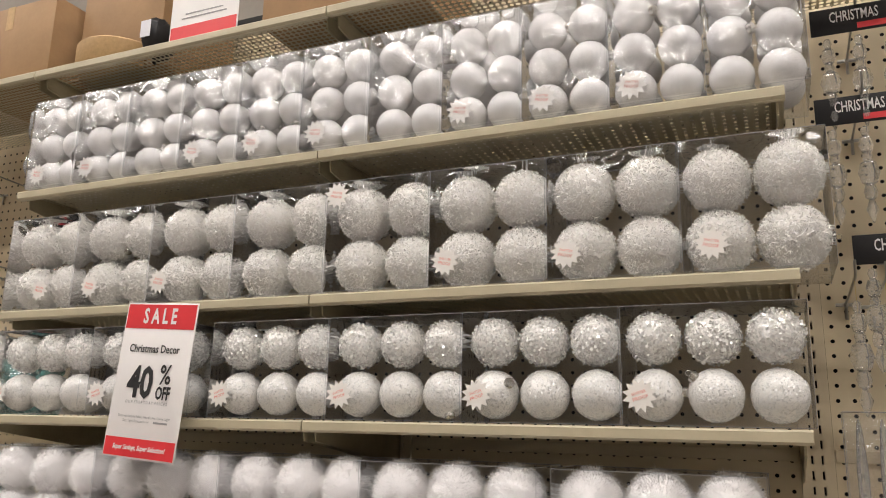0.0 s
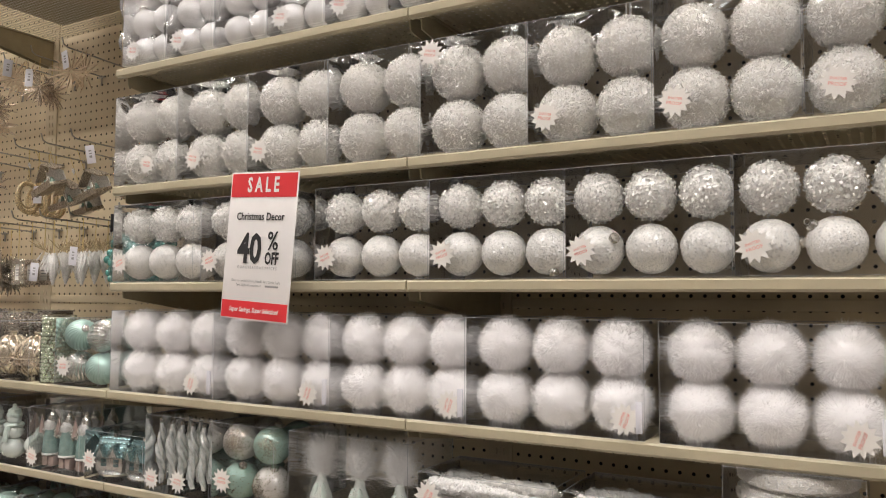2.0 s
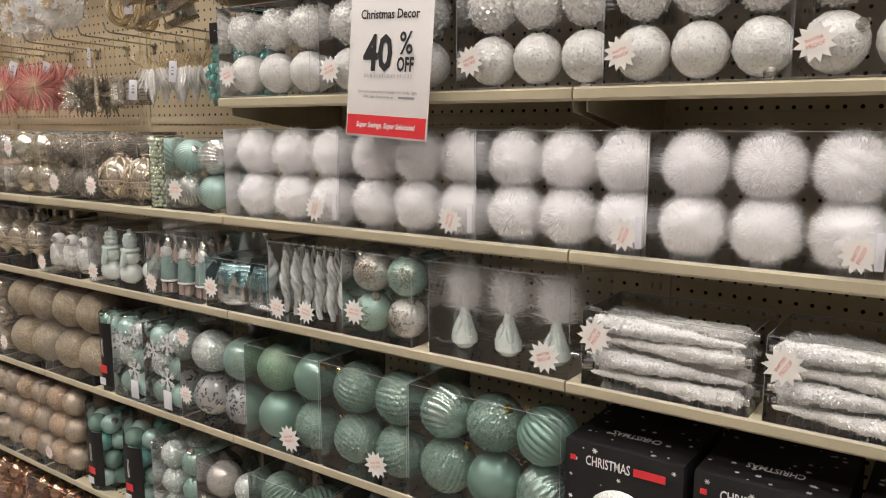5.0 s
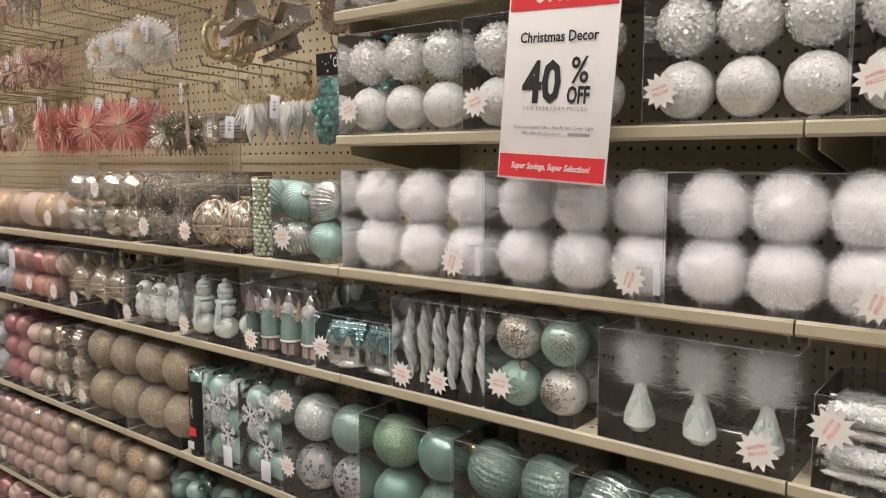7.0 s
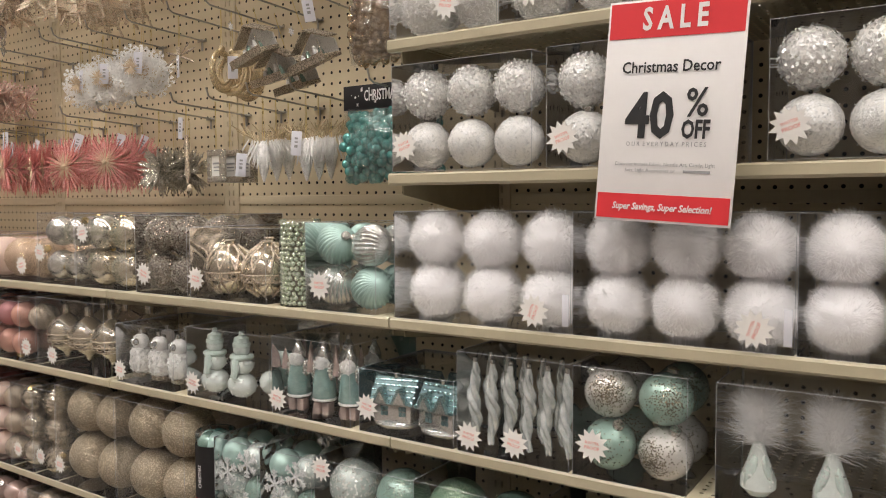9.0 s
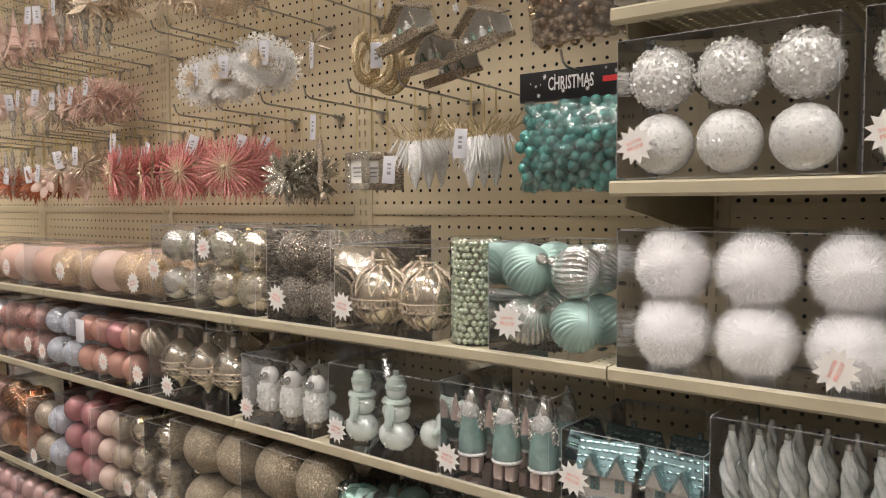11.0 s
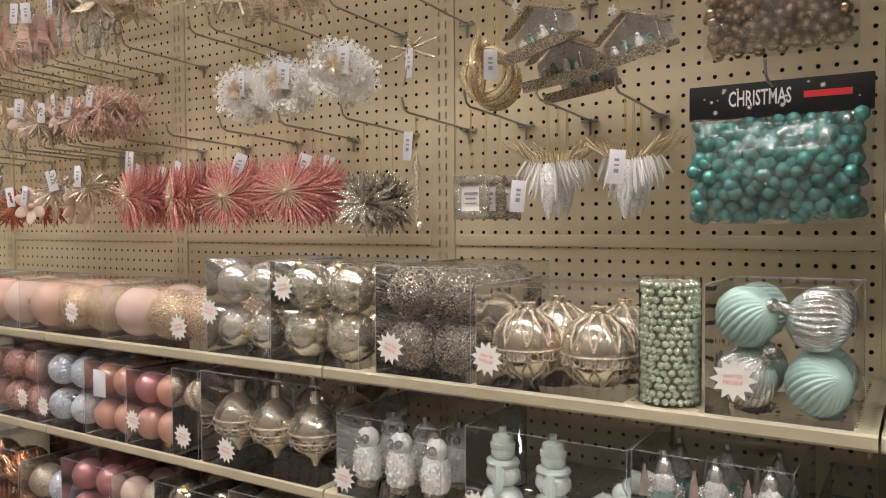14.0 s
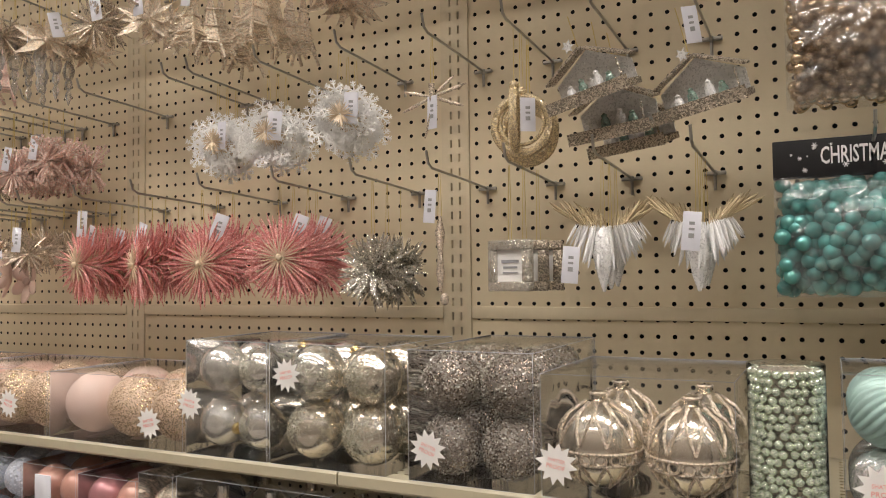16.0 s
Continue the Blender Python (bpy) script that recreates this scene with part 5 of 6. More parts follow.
# ---- sale sign on the shelf edge ----
SW, SH = 0.181, 0.287
sign = thing("sale_sign", shift(0.476, -0.3865, 1.5105) @ pose(0, 0, 0, -2, 3.4, -3), "white and red paper sale sign hung from the shelf edge", "sale sign")
part("sheet", Geo().rbox(-SW / 2, SW / 2, 0, 0.0012, -SH / 2, SH / 2, 0.0004), SIGN_WHITE, sign)
part("red_header", Geo().box(-SW / 2 + 0.003, SW / 2 - 0.003, -0.0008, -0.0002, SH / 2 - 0.049, SH / 2 - 0.003), SIGN_RED, sign, "red band with white letters")
part("red_footer", Geo().box(-SW / 2 + 0.003, SW / 2 - 0.003, -0.0008, -0.0002, -SH / 2 + 0.003, -SH / 2 + 0.036), SIGN_RED, sign, "red band with white letters")
part("hanger", Geo().box(-0.02, 0.02, 0.0012, 0.022, SH / 2 - 0.012, SH / 2 - 0.010), FOLD, sign, "clear plastic clip")
words("S A L E", 0.040, SIGN_WHITE, sign, shift(0, -0.0016, SH / 2 - 0.0265), bold=0.0012, squeeze=0.72)
words("Christmas Decor", 0.0208, INK, sign, shift(-0.002, -0.0012, 0.056), bold=0.0003, squeeze=0.88)
words("40", 0.080, INK, sign, shift(-0.0235, -0.0012, -0.0085), bold=0.0022, squeeze=0.80)
words("%", 0.050, INK, sign, shift(0.0375, -0.0012, 0.0085), bold=0.0006, squeeze=0.86)
words("OFF", 0.0320, INK, sign, shift(0.0375, -0.0012, -0.0245), bold=0.0010, squeeze=0.64)
words("O U R  E V E R Y D A Y  P R I C E S", 0.0082, GREY_INK, sign, shift(0, -0.0012, -0.0425), squeeze=0.86)
words("Does not include Fabric, Needle Art, Candy, Light", 0.0068, GREY_INK, sign, shift(0, -0.0012, -0.0685), squeeze=0.95)
words("Sets, Light Accessories or", 0.0068, GREY_INK, sign, shift(-0.018, -0.0012, -0.0765), squeeze=0.95)
part("small_print_bar", Geo().box(0.026, 0.060, -0.0008, -0.0002, -0.0785, -0.0750), GREY_INK, sign, "grey line of small print")
words("Super Savings, Super Selection!", 0.0125, SIGN_WHITE, sign, shift(0, -0.0016, -SH / 2 + 0.0195), bold=0.0003, squeeze=0.84).data.shear = 0.25


# ---- pegboard hooks ----
def hook_geo(length):
    g = Geo().tube([(0, 0.002, 0.0), (0, -0.012, 0.001), (0, -length * 0.5, 0.006), (0, -length + 0.012, 0.010), (0, -length, 0.016), (0, -length - 0.006, 0.034)], 0.0021, 7)
    return g


ROD = hook_geo(0.225).mesh("rod")
PLATE = Geo().tube([(-0.016, -0.004, 0.0), (0.016, -0.004, 0.0)], 0.0032, 7).tube([(0, -0.004, 0.002), (0, -0.004, -0.026)], 0.0026, 6).ball((0, -0.005, 0), 0.005, 8, 6)
PLATE_M = PLATE.mesh("base_bar")


def hook(x, z):
    t = thing("peg_hook", shift(x, -0.001, z), "thin steel peg hook on the pegboard", "peg hook", "pegboard hooks")
    part("rod", ROD, STEEL, t)
    part("base_bar", PLATE_M, STEEL, t)


LOW, MID, HIGH = 1.615, 1.820, 2.075
low_x = [-0.340, -0.465, -0.591, -0.713, -0.847, -1.000, -1.161, -1.323, -1.476, -1.643, -1.80, -1.96, -2.12, -2.28, -2.44]
mid_x = [-0.340, -0.467, -0.592, -0.718, -0.874, -1.037, -1.188, -1.247, -1.468, -1.635, -1.739, -1.90, -2.06, -2.22, -2.38]
high_x = [-0.39, -0.53, -0.66, -0.80, -0.93, -1.07, -1.20, -1.32, -1.46, -1.60, -1.75, -1.90, -2.06, -2.22, -2.38]
for x in low_x:
    hook(x, LOW)
for x in mid_x:
    hook(x, MID)
for x in high_x:
    hook(x, HIGH)
hook(-0.138, 1.612)
hook(-0.138, 1.83)
for x, z in ((-2.50, 2.115), (-2.62, 2.085), (-2.52, 1.845), (-1.80, MID), (-1.96, MID), (-2.16, MID), (-2.30, MID), (-1.70, LOW), (-1.88, LOW), (-2.40, LOW), (-1.93, HIGH)):
    hook(x, z)

TAG_MESH = fused("price_tag", [(Geo().rbox(-0.0115, 0.0115, -0.0004, 0.0004, -0.050, 0.0, 0.0003), TAG), (Geo().box(-0.0035, 0.0035, -0.0009, -0.0005, -0.034, -0.028).box(-0.0035, 0.0035, -0.0009, -0.0005, -0.024, -0.021).box(-0.0035, 0.0035, -0.0009, -0.0005, -0.017, -0.013), GREY_INK)])


def hang(name, x, y, z_hook, z, pieces, label, category, group, turn=0.0, tag=None, top=0.0, lean=0.0):
    """A thing on a thread from a hook's rod. pieces: (part name, mesh, material); z: its middle; top: the middle's distance to its thread."""
    t = thing(name, shift(x, y, z) @ pose(0, 0, 0, 0, lean, turn), label, category, group)
    for part_name, me, material in pieces:
        tagged(part(part_name, me, material, t), kind="stuff" if part_name.endswith("burst") else "")
    rise = z_hook + 0.006 - z
    part("thread", Geo().tube([(-0.003, 0, top), (-0.001, 0, rise), (0.001, 0, rise), (0.003, 0, top)], 0.00055, 4), THREAD, t, "thin gold hanging thread")
    if tag is not None:
        part("price_tag", TAG_MESH, None, t, "small white price tag", shift(tag[0], tag[1], tag[2]) @ pose(0, 0, 0, 0, tag[3], RNG.uniform(-30, 30)))
    return t


def burst(r, spikes, w, seed, depth=0.35, hub=0.0, tips=True):
    rng = random.Random(seed)
    g = Geo()
    for i in range(spikes):
        a = 2 * math.pi * i / spikes + rng.uniform(-0.05, 0.05)
        up = rng.uniform(-depth, depth)
        q = r * rng.uniform(0.78, 1.0)
        d = Vector((math.cos(a), up, math.sin(a))).normalized()
        pts = [d * (r * 0.08), d * (q * 0.62), d * q]
        g.tube(pts, [w * 0.6, w, w * 0.2], 4)
        if tips:
            g.ball(tuple(d * (q * 0.93)), w * 1.5, 6, 4)
    return g


PINKS = [burst(0.084, 66, 0.0027, s, 0.2, tips=False).mesh("spiky_burst") for s in (1, 2, 3)]
PINK_IN_G = burst(0.044, 30, 0.0013, 9, 0.12, tips=False)
PINK_IN = Geo().add(np.concatenate(PINK_IN_G.v) + np.array([0, -0.010, 0]), PINK_IN_G.f).mesh("inner_burst")
HUB = Geo().ball((0, -0.014, 0), 0.0055, 10, 8).mesh("hub")
for x, n, front in ((-1.000, 4, -0.205), (-1.161, 3, -0.215), (-1.323, 4, -0.215), (-1.476, 4, -0.215)):
    for k in range(n):
        tw = {-1.161: 12, -1.323: -30, -1.476: -6}.get(x, 26)
        hang("starburst_ornament", x + RNG.uniform(-0.006, 0.006), front + 0.034 * k, LOW, 1.497 + RNG.uniform(-0.006, 0.006),
             [("spiky_burst", PINKS[k % 3], PINK_TINSEL), ("inner_burst", PINK_IN, PALE_GOLD), ("hub", HUB, PALE_GOLD)], "pink glitter starburst ornament with a gold centre", "ornament", "pink starbursts",
             tw + RNG.uniform(-8, 8), (0.02, -0.02, 0.075, 20) if k % 2 else None, 0.07)
SIL = [burst(0.068, 80, 0.0048, s, 0.9, tips=False).mesh("tinsel_burst") for s in (21, 22)]
for k in range(3):
    hang("tinsel_ornament", -0.847, -0.165 + 0.045 * k, LOW, 1.475, [("tinsel_burst", SIL[k % 2], SILVER_GLIT)], "silver tinsel burst ornament", "ornament", "silver tinsel bursts", 60 * k, None, 0.06)
SPIRE = Geo().lathe([(0.002, -0.06), (0.007, -0.03), (0.004, 0.0), (0.008, 0.03), (0.002, 0.055)], 10).ball((0.006, 0, -0.07), 0.007, 10, 6, (1, 1, 1.4)).mesh("drop")
hang("drop_ornament", -0.713, -0.19, LOW, 1.50, [("drop", SPIRE, CHAMP_GLIT)], "slim gold glitter drop ornament", "ornament", "", 10, (-0.012, -0.005, 0.095, 6), 0.055)


WHITE_FLAKE = plain("white_snowflake_plastic", (0.90, 0.89, 0.87), 0.3, 0.0, vary=0.04, spec=0.8)
SMALL_FLAKE = flake(0.0165, 0.0010, 0.0014).mesh("snowflake", False)
WREATH_RING = Geo().ring((0, 0.006, 0), 0.036, 0.004, 24, 6, pose(0, 0, 0, 90)).mesh("wreath_ring")
GOLD_MID = burst(0.026, 48, 0.0011, 4, 0.5, tips=False).mesh("gold_centre")
for x, y, n, tw in ((-0.886, -0.20, 3, 28), (-1.050, -0.175, 3, 26), (-1.188, -0.15, 3, 10)):
    for k in range(n):
        t = hang("snowflake_wreath", x, y + 0.024 * k, MID, 1.722 - 0.004 * k + (x < -0.9) * -0.008, [("wreath_ring", WREATH_RING, WHITE_FLAKE)],
                 "white snowflake wreath ornament with a gold centre", "ornament", "snowflake wreaths", tw + RNG.uniform(-10, 10), (0.018, -0.026, 0.035, 3) if k == 0 else None, 0.062)
        part("gold_centre", GOLD_MID, PALE_GOLD, t, "gold glitter centre", shift(0, -0.026, 0))
        for i in range(18):
            a = 2 * math.pi * i / 18
            q = 0.046 if i % 2 else 0.030
            part("snowflake", SMALL_FLAKE, WHITE_FLAKE, t, "", shift(q * math.cos(a), RNG.uniform(-0.014, 0.004), q * math.sin(a)) @ pose(0, 0, 0, RNG.uniform(-28, 28), RNG.uniform(0, 60), RNG.uniform(-28, 28)))

# dragonfly, ring wreaths, frames
body = Geo().tube([(0, -0.003, 0.02), (0.002, -0.003, -0.02), (-0.012, -0.003, -0.062)], [0.005, 0.004, 0.0012], 7)
t = hang("dragonfly_ornament", -0.718, -0.2, MID, 1.735, [("body", body.mesh("body"), CHAMP_GLIT)], "gold wire dragonfly ornament", "ornament", "", 0, (0.004, -0.008, 0.0, 2), 0.02, 0)
for a, b in ((14, 0.030), (-20, 0.028), (38, 0.024), (-160, 0.028), (165, 0.026)):
    part("wing", Geo().ball((0, 0, 0), b, 12, 8, (1, 0.04, 0.10), pose(0, 0, 0, 0, -a, 0) @ shift(b, 0, 0)), CHAMP_GLIT, t)
for k in range(4):
    g = Geo().ring((0, 0, 0), 0.042, 0.0065, 30, 8, pose(0, 0, 0, 90)).ring((0, 0, 0.004), 0.033, 0.003, 30, 6, pose(0, 0, 0, 90)).ball((0, 0, 0.050), 0.008, 10, 8)
    hang("ring_ornament", -0.592 - (k == 3) * 0.012, -0.185 + 0.03 * k, MID, 1.690 - 0.003 * k, [("ring_body", g.mesh("ring_body"), GOLD_GLIT)], "gold glitter ring wreath ornament", "ornament", "gold rings", -72 if k == 0 else RNG.uniform(-12, 12), (0.012, -0.012, 0.038, 0) if k == 1 else None, 0.052)
for k in range(3):
    fr = Geo()
    o, n_in = 0.0365, 0.0225
    for sx, sz, w_, h_ in ((0, o - 0.007, o, 0.007), (0, -o + 0.007, o, 0.007), (-o + 0.007, 0, 0.007, n_in), (o - 0.007, 0, 0.007, n_in)):
        fr.rbox(sx - w_, sx + w_, -0.006, 0.006, sz - h_, sz + h_, 0.002)
    t = hang("picture_frame_ornament", -0.594 + 0.010 * k, -0.205 + 0.032 * k, LOW, 1.478, [("frame_rim", fr.mesh("frame_rim"), BRONZE_GLIT if k else SILVER_GLIT), ("card", Geo().box(-0.024, 0.024, 0.0, 0.002, -0.024, 0.024).mesh("card", False), STICKER)], "small beaded silver picture frame ornament", "ornament", "frame ornaments", -14 + 8 * k, None, 0.036)
    part("print_bar", Geo().box(-0.015, 0.015, -0.0012, -0.0004, 0.004, 0.008).box(-0.012, 0.012, -0.0012, -0.0004, -0.004, -0.001).box(-0.013, 0.013, -0.0012, -0.0004, -0.011, -0.009), GREY_INK, t, "grey lines of print")


QUILL = Geo().ball((0, 0, 0.5), 0.5, 6, 6, (0.085, 0.07, 1)).mesh("feather")
QUILL_GOLD, QUILL_WHITE = QUILL.copy(), QUILL.copy()
QUILL_GOLD.materials.append(GOLD_GLIT)
QUILL_WHITE.materials.append(WHITE_GLIT)
ROBE = Geo().lathe([(0.002, -0.072), (0.009, -0.05), (0.015, -0.02), (0.012, 0.006), (0.005, 0.016)], 14, None, bumpy(0.003, 4, 2)).mesh("body")
for x in (-0.340, -0.465):
    for k in range(3):
        t = hang("wing_ornament", x, -0.185 + 0.038 * k, LOW, 1.512 + 0.003 * k, [("body", ROBE, WHITE_GLIT)], "gold and white glitter wing ornament", "ornament", "wing ornaments", RNG.uniform(-14, 14), (0.0 if x > -0.4 else -0.04, -0.024, 0.03 if x > -0.4 else -0.01, 5) if k == 0 else None, 0.012)
        for s in (-1, 1):
            for i in range(17):
                u = i / 16
                m = shift(s * (0.012 + 0.026 * u), RNG.uniform(-0.005, 0.005), 0.012 + 0.014 * u) @ pose(0, 0, 0, RNG.uniform(-35, 35), s * (4 + 52 * u + RNG.uniform(-14, 14)), 0)
                part("gold_feather", QUILL_GOLD, None, t, "", m @ Matrix.Scale(RNG.uniform(0.7, 1.1) * (0.018 + 0.030 * u), 4))
            for i in range(14):
                u = i / 13
                m = shift(s * (0.006 + 0.030 * u), RNG.uniform(-0.006, 0.004), 0.018 + 0.004 * u) @ pose(0, 0, 0, RNG.uniform(-22, 22), s * (176 - 24 * u + RNG.uniform(-7, 7)), 0)
                part("white_feather", QUILL_WHITE, None, t, "", m @ Matrix.Scale(0.066 - 0.036 * u, 4))


def stable(x, y, z, turn, lean, label, thread=True):
    t = thing("stable_ornament", shift(x, y, z) @ pose(0, 0, 0, 17, lean, turn) @ Matrix.Scale(0.93, 4), label, "ornament", "glitter stable ornaments")
    w, d = 0.066, 0.026
    part("floor_tray", Geo().rbox(-w, w, -d, d, -0.006, 0.004, 0.001).box(-w, w, -d - 0.0016, -d, -0.008, 0.011), BRONZE_GLIT, t)
    part("back_panel", Geo().slab([(-w + 0.004, 0.004), (-w + 0.004, 0.032), (0, 0.068), (w - 0.004, 0.032), (w - 0.004, 0.004)], d - 0.002, d), WHITE_GLIT, t, "silver glitter back")
    for s in (-1, 1):
        m = shift(0, 0, 0.074) @ pose(0, 0, 0, 0, s * 27, 0)
        part("roof_slope", Geo().rbox(0.0 if s > 0 else -0.078, 0.078 if s > 0 else 0.0, -d + 0.024, d + 0.003, -0.003, 0.001, 0.0008, m), BRONZE_GLIT, t)
    part("post", Geo().tube([(w - 0.008, -d + 0.003, 0.004), (w - 0.008, -d + 0.003, 0.038)], 0.0018, 6), SILVER_GLIT, t)
    for k, (fx, h) in enumerate(((-0.032, 0.022), (-0.012, 0.026), (0.014, 0.03), (0.032, 0.022))):
        part("figure", Geo().lathe([(0.008, 0.004), (0.0065, 0.004 + h * 0.6), (0.004, 0.004 + h * 0.75), (0.0045, 0.004 + h * 0.88), (0.0005, 0.004 + h)], 10, shift(fx, 0.0, 0)), WHITE_GLIT if k % 2 == 0 else MINT_GLIT, t, "plain small cone shape")
    part("star", Geo().slab(star_outline(0.010, 6, 0.5), -0.034, -0.032, shift(0, 0, 0.076)), WHITE_GLIT, t, "white glitter star")
    part("thread", Geo().tube([(0, 0, 0.074), (0.0, 0.0, MID + 0.008 - z)], 0.0008, 4), THREAD, t, "gold hanging thread")
    return t


stable(-0.470, -0.200, 1.708, -12, -11, "bronze glitter stable ornament with small figures")
stable(-0.452, -0.160, 1.664, -12, -4, "bronze glitter stable ornament with small figures")
stable(-0.440, -0.105, 1.652, -16, -4, "bronze glitter stable ornament with small figures")
stable(-0.332, -0.165, 1.686, -10, -10, "bronze glitter stable ornament with a white star")
part("price_tag", TAG_MESH, None, thing("price_label", shift(-0.348, -0.17, 1.82) @ pose(0, 0, 0, 0, -10, 40), "small white hanging price tag on the hook", "price tag"), "")


# bags of beads
def bead_bag(x, y, z, w, h, r, material, header, label):
    t = thing("bead_bag", shift(x, y, z), label, "bead bag", "hanging bags of beads")
    rng = random.Random(int(1000 * z))
    g = Geo()
    nx, nz = round(w / (1.9 * r)), round((h - header) / (1.62 * r)) + 1
    for layer in range(3):
        for j in range(nz):
            for i in range(nx):
                bx = -w / 2 + r + (i + 0.5 * ((j + layer) % 2)) * (w - 2.5 * r) / (nx - 0.5)
                bz = -h + r + j * (h - header - 2 * r) / (nz - 1)
                bulge = 0.030 * math.cos(2.4 * bx / w) * math.sin(math.pi * min(1.0, (j + 0.6) / nz))
                g.ball((bx + rng.uniform(-0.0055, 0.0055), -bulge + layer * 1.3 * r + rng.uniform(-0.005, 0.005), bz + rng.uniform(-0.0055, 0.0055)), r * rng.uniform(0.92, 1.05), 12, 8)
    tagged(part("bead_fill", g, material, t), "many round pearl beads", "", "", "stuff")
    bag = Geo()
    nu, nv = 34, 26
    v = []
    for side in (-1, 1):
        for j in range(nv + 1):
            for i in range(nu + 1):
                u, q = i / nu, j / nv
                swell = math.sin(math.pi * u) ** 0.6 * math.sin(math.pi * min(1, q * 0.9 + 0.1)) ** 0.5 if 0 < u < 1 else 0
                v.append((-w / 2 - 0.004 + u * (w + 0.008), side * (0.004 + 0.046 * swell * (0.9 if side < 0 else 0.6)) + 0.006 * noise.noise(Vector((u * 7, q * 7, side + z * 9))) + 0.0035 * abs(noise.noise(Vector((u * 17 + 5 * q, q * 15, side + z * 5)))), -h - 0.004 + q * (h - header + 0.006)))
    k = (nu + 1) * (nv + 1)
    f = [(s * k + j * (nu + 1) + i, s * k + j * (nu + 1) + i + 1, s * k + (j + 1) * (nu + 1) + i + 1, s * k + (j + 1) * (nu + 1) + i) for s in (0, 1) for j in range(nv) for i in range(nu)]
    bag.add(v, f)
    b = part("clear_bag", bag, WRAP, t, "crinkled clear plastic bag")
    b.visible_shadow = False
    if header:
        c = part("header_card", Geo().rbox(-w / 2 - 0.004, w / 2 + 0.004, -0.0055, 0.0055, -header, 0.0, 0.001), CARD, t, "black printed header card")
        words("CHRISTMAS", 0.030, SIGN_WHITE, c, shift(-0.022, -0.0064, -header * 0.47), squeeze=0.52, bold=0.0004)
        part("brand_bar", Geo().box(0.034, 0.092, -0.0063, -0.0058, -header * 0.56, -header * 0.38), SIGN_RED, c, "red printed bar")
        dots = Geo()
        for _ in range(16):
            px, pz, s = rng.uniform(-w / 2 + 0.004, w / 2 - 0.004), rng.uniform(-header + 0.004, -0.004), rng.uniform(0.001, 0.004)
            for a in (0, 60, 120):
                dots.slab([(-s, -s * 0.14), (s, -s * 0.14), (s, s * 0.14), (-s, s * 0.14)], -0.0064, -0.0058, shift(px, 0, pz) @ pose(0, 0, 0, 0, a, 0))
        part("snowflake_print", dots, SIGN_WHITE, c, "white printed snowflakes")
    return t


bead_bag(-0.133, -0.165, 1.628, 0.226, 0.192, 0.0104, TEAL_BEAD, 0.048, "clear bag of teal pearl beads under a black card")
bead_bag(-0.133, -0.165, 1.862, 0.190, 0.192, 0.0088, GOLD_BEAD, 0.048, "clear bag of bronze gold pearl beads under a black card")

# glittery clusters further left and higher up
BURSTS = [burst(0.062, 60, 0.0026, 31, 0.8), burst(0.058, 44, 0.003, 32, 0.7, tips=False), burst(0.066, 18, 0.0030, 33, 0.2, tips=False)]
BURST_M = [g.mesh("glitter_burst") for g in BURSTS]
TOWER = Geo()
for s in (-1, 1):
    for q in (-1, 1):
        TOWER.tube([(s * 0.026, q * 0.026, -0.075), (s * 0.012, q * 0.012, -0.03), (s * 0.005, q * 0.005, 0.02), (0, 0, 0.075)], [0.0035, 0.003, 0.0025, 0.001], 5)
for z, q in ((-0.045, 0.018), (-0.012, 0.0105), (0.02, 0.0065)):
    TOWER.rbox(-q - 0.003, q + 0.003, -q - 0.003, q + 0.003, z - 0.002, z + 0.002, 0.0008)
for j in range(12):
    q = 0.026 * (1 - j / 12) ** 1.4 + 0.002
    z = -0.07 + j * 0.011
    TOWER.tube([(-q, -q, z), (q, -q, z + 0.009)], 0.001, 4).tube([(q, -q, z), (-q, -q, z + 0.009)], 0.001, 4)
for z0, z1, q0, q1 in ((-0.040, -0.014, 0.0165, 0.0105), (-0.010, 0.018, 0.0095, 0.0062), (0.022, 0.070, 0.0055, 0.0012)):
    TOWER.add([(sx * q, sy * q, z) for q, z in ((q0, z0), (q1, z1)) for sx, sy in ((-1, -1), (1, -1), (1, 1), (-1, 1))], [(0, 1, 5, 4), (1, 2, 6, 5), (2, 3, 7, 6), (3, 0, 4, 7), (0, 3, 2, 1), (4, 5, 6, 7)])
TOWER_M = TOWER.mesh("tower")
CRYSTAL = Geo()
for k, (r, z) in enumerate(((0.006, 0.05), (0.010, 0.030), (0.007, 0.012), (0.014, -0.012), (0.009, -0.04))):
    CRYSTAL.ball((0, 0, z), r, 6, 4, (1, 1, 1.5))
CRYSTAL.lathe([(0.001, -0.085), (0.008, -0.066), (0.002, -0.048)], 6)
CRYSTAL_M = CRYSTAL.mesh("crystal_drop", True)
petals = Geo()
for i in range(6):
    petals.ball((0, 0, 0), 0.024, 10, 6, (0.62, 0.18, 1), pose(0, 0, 0, 18, 60 * i, 0) @ shift(0, 0, 0.026))
petals.ball((0, -0.008, 0), 0.009, 8, 6)
PETAL_M = petals.mesh("petals")

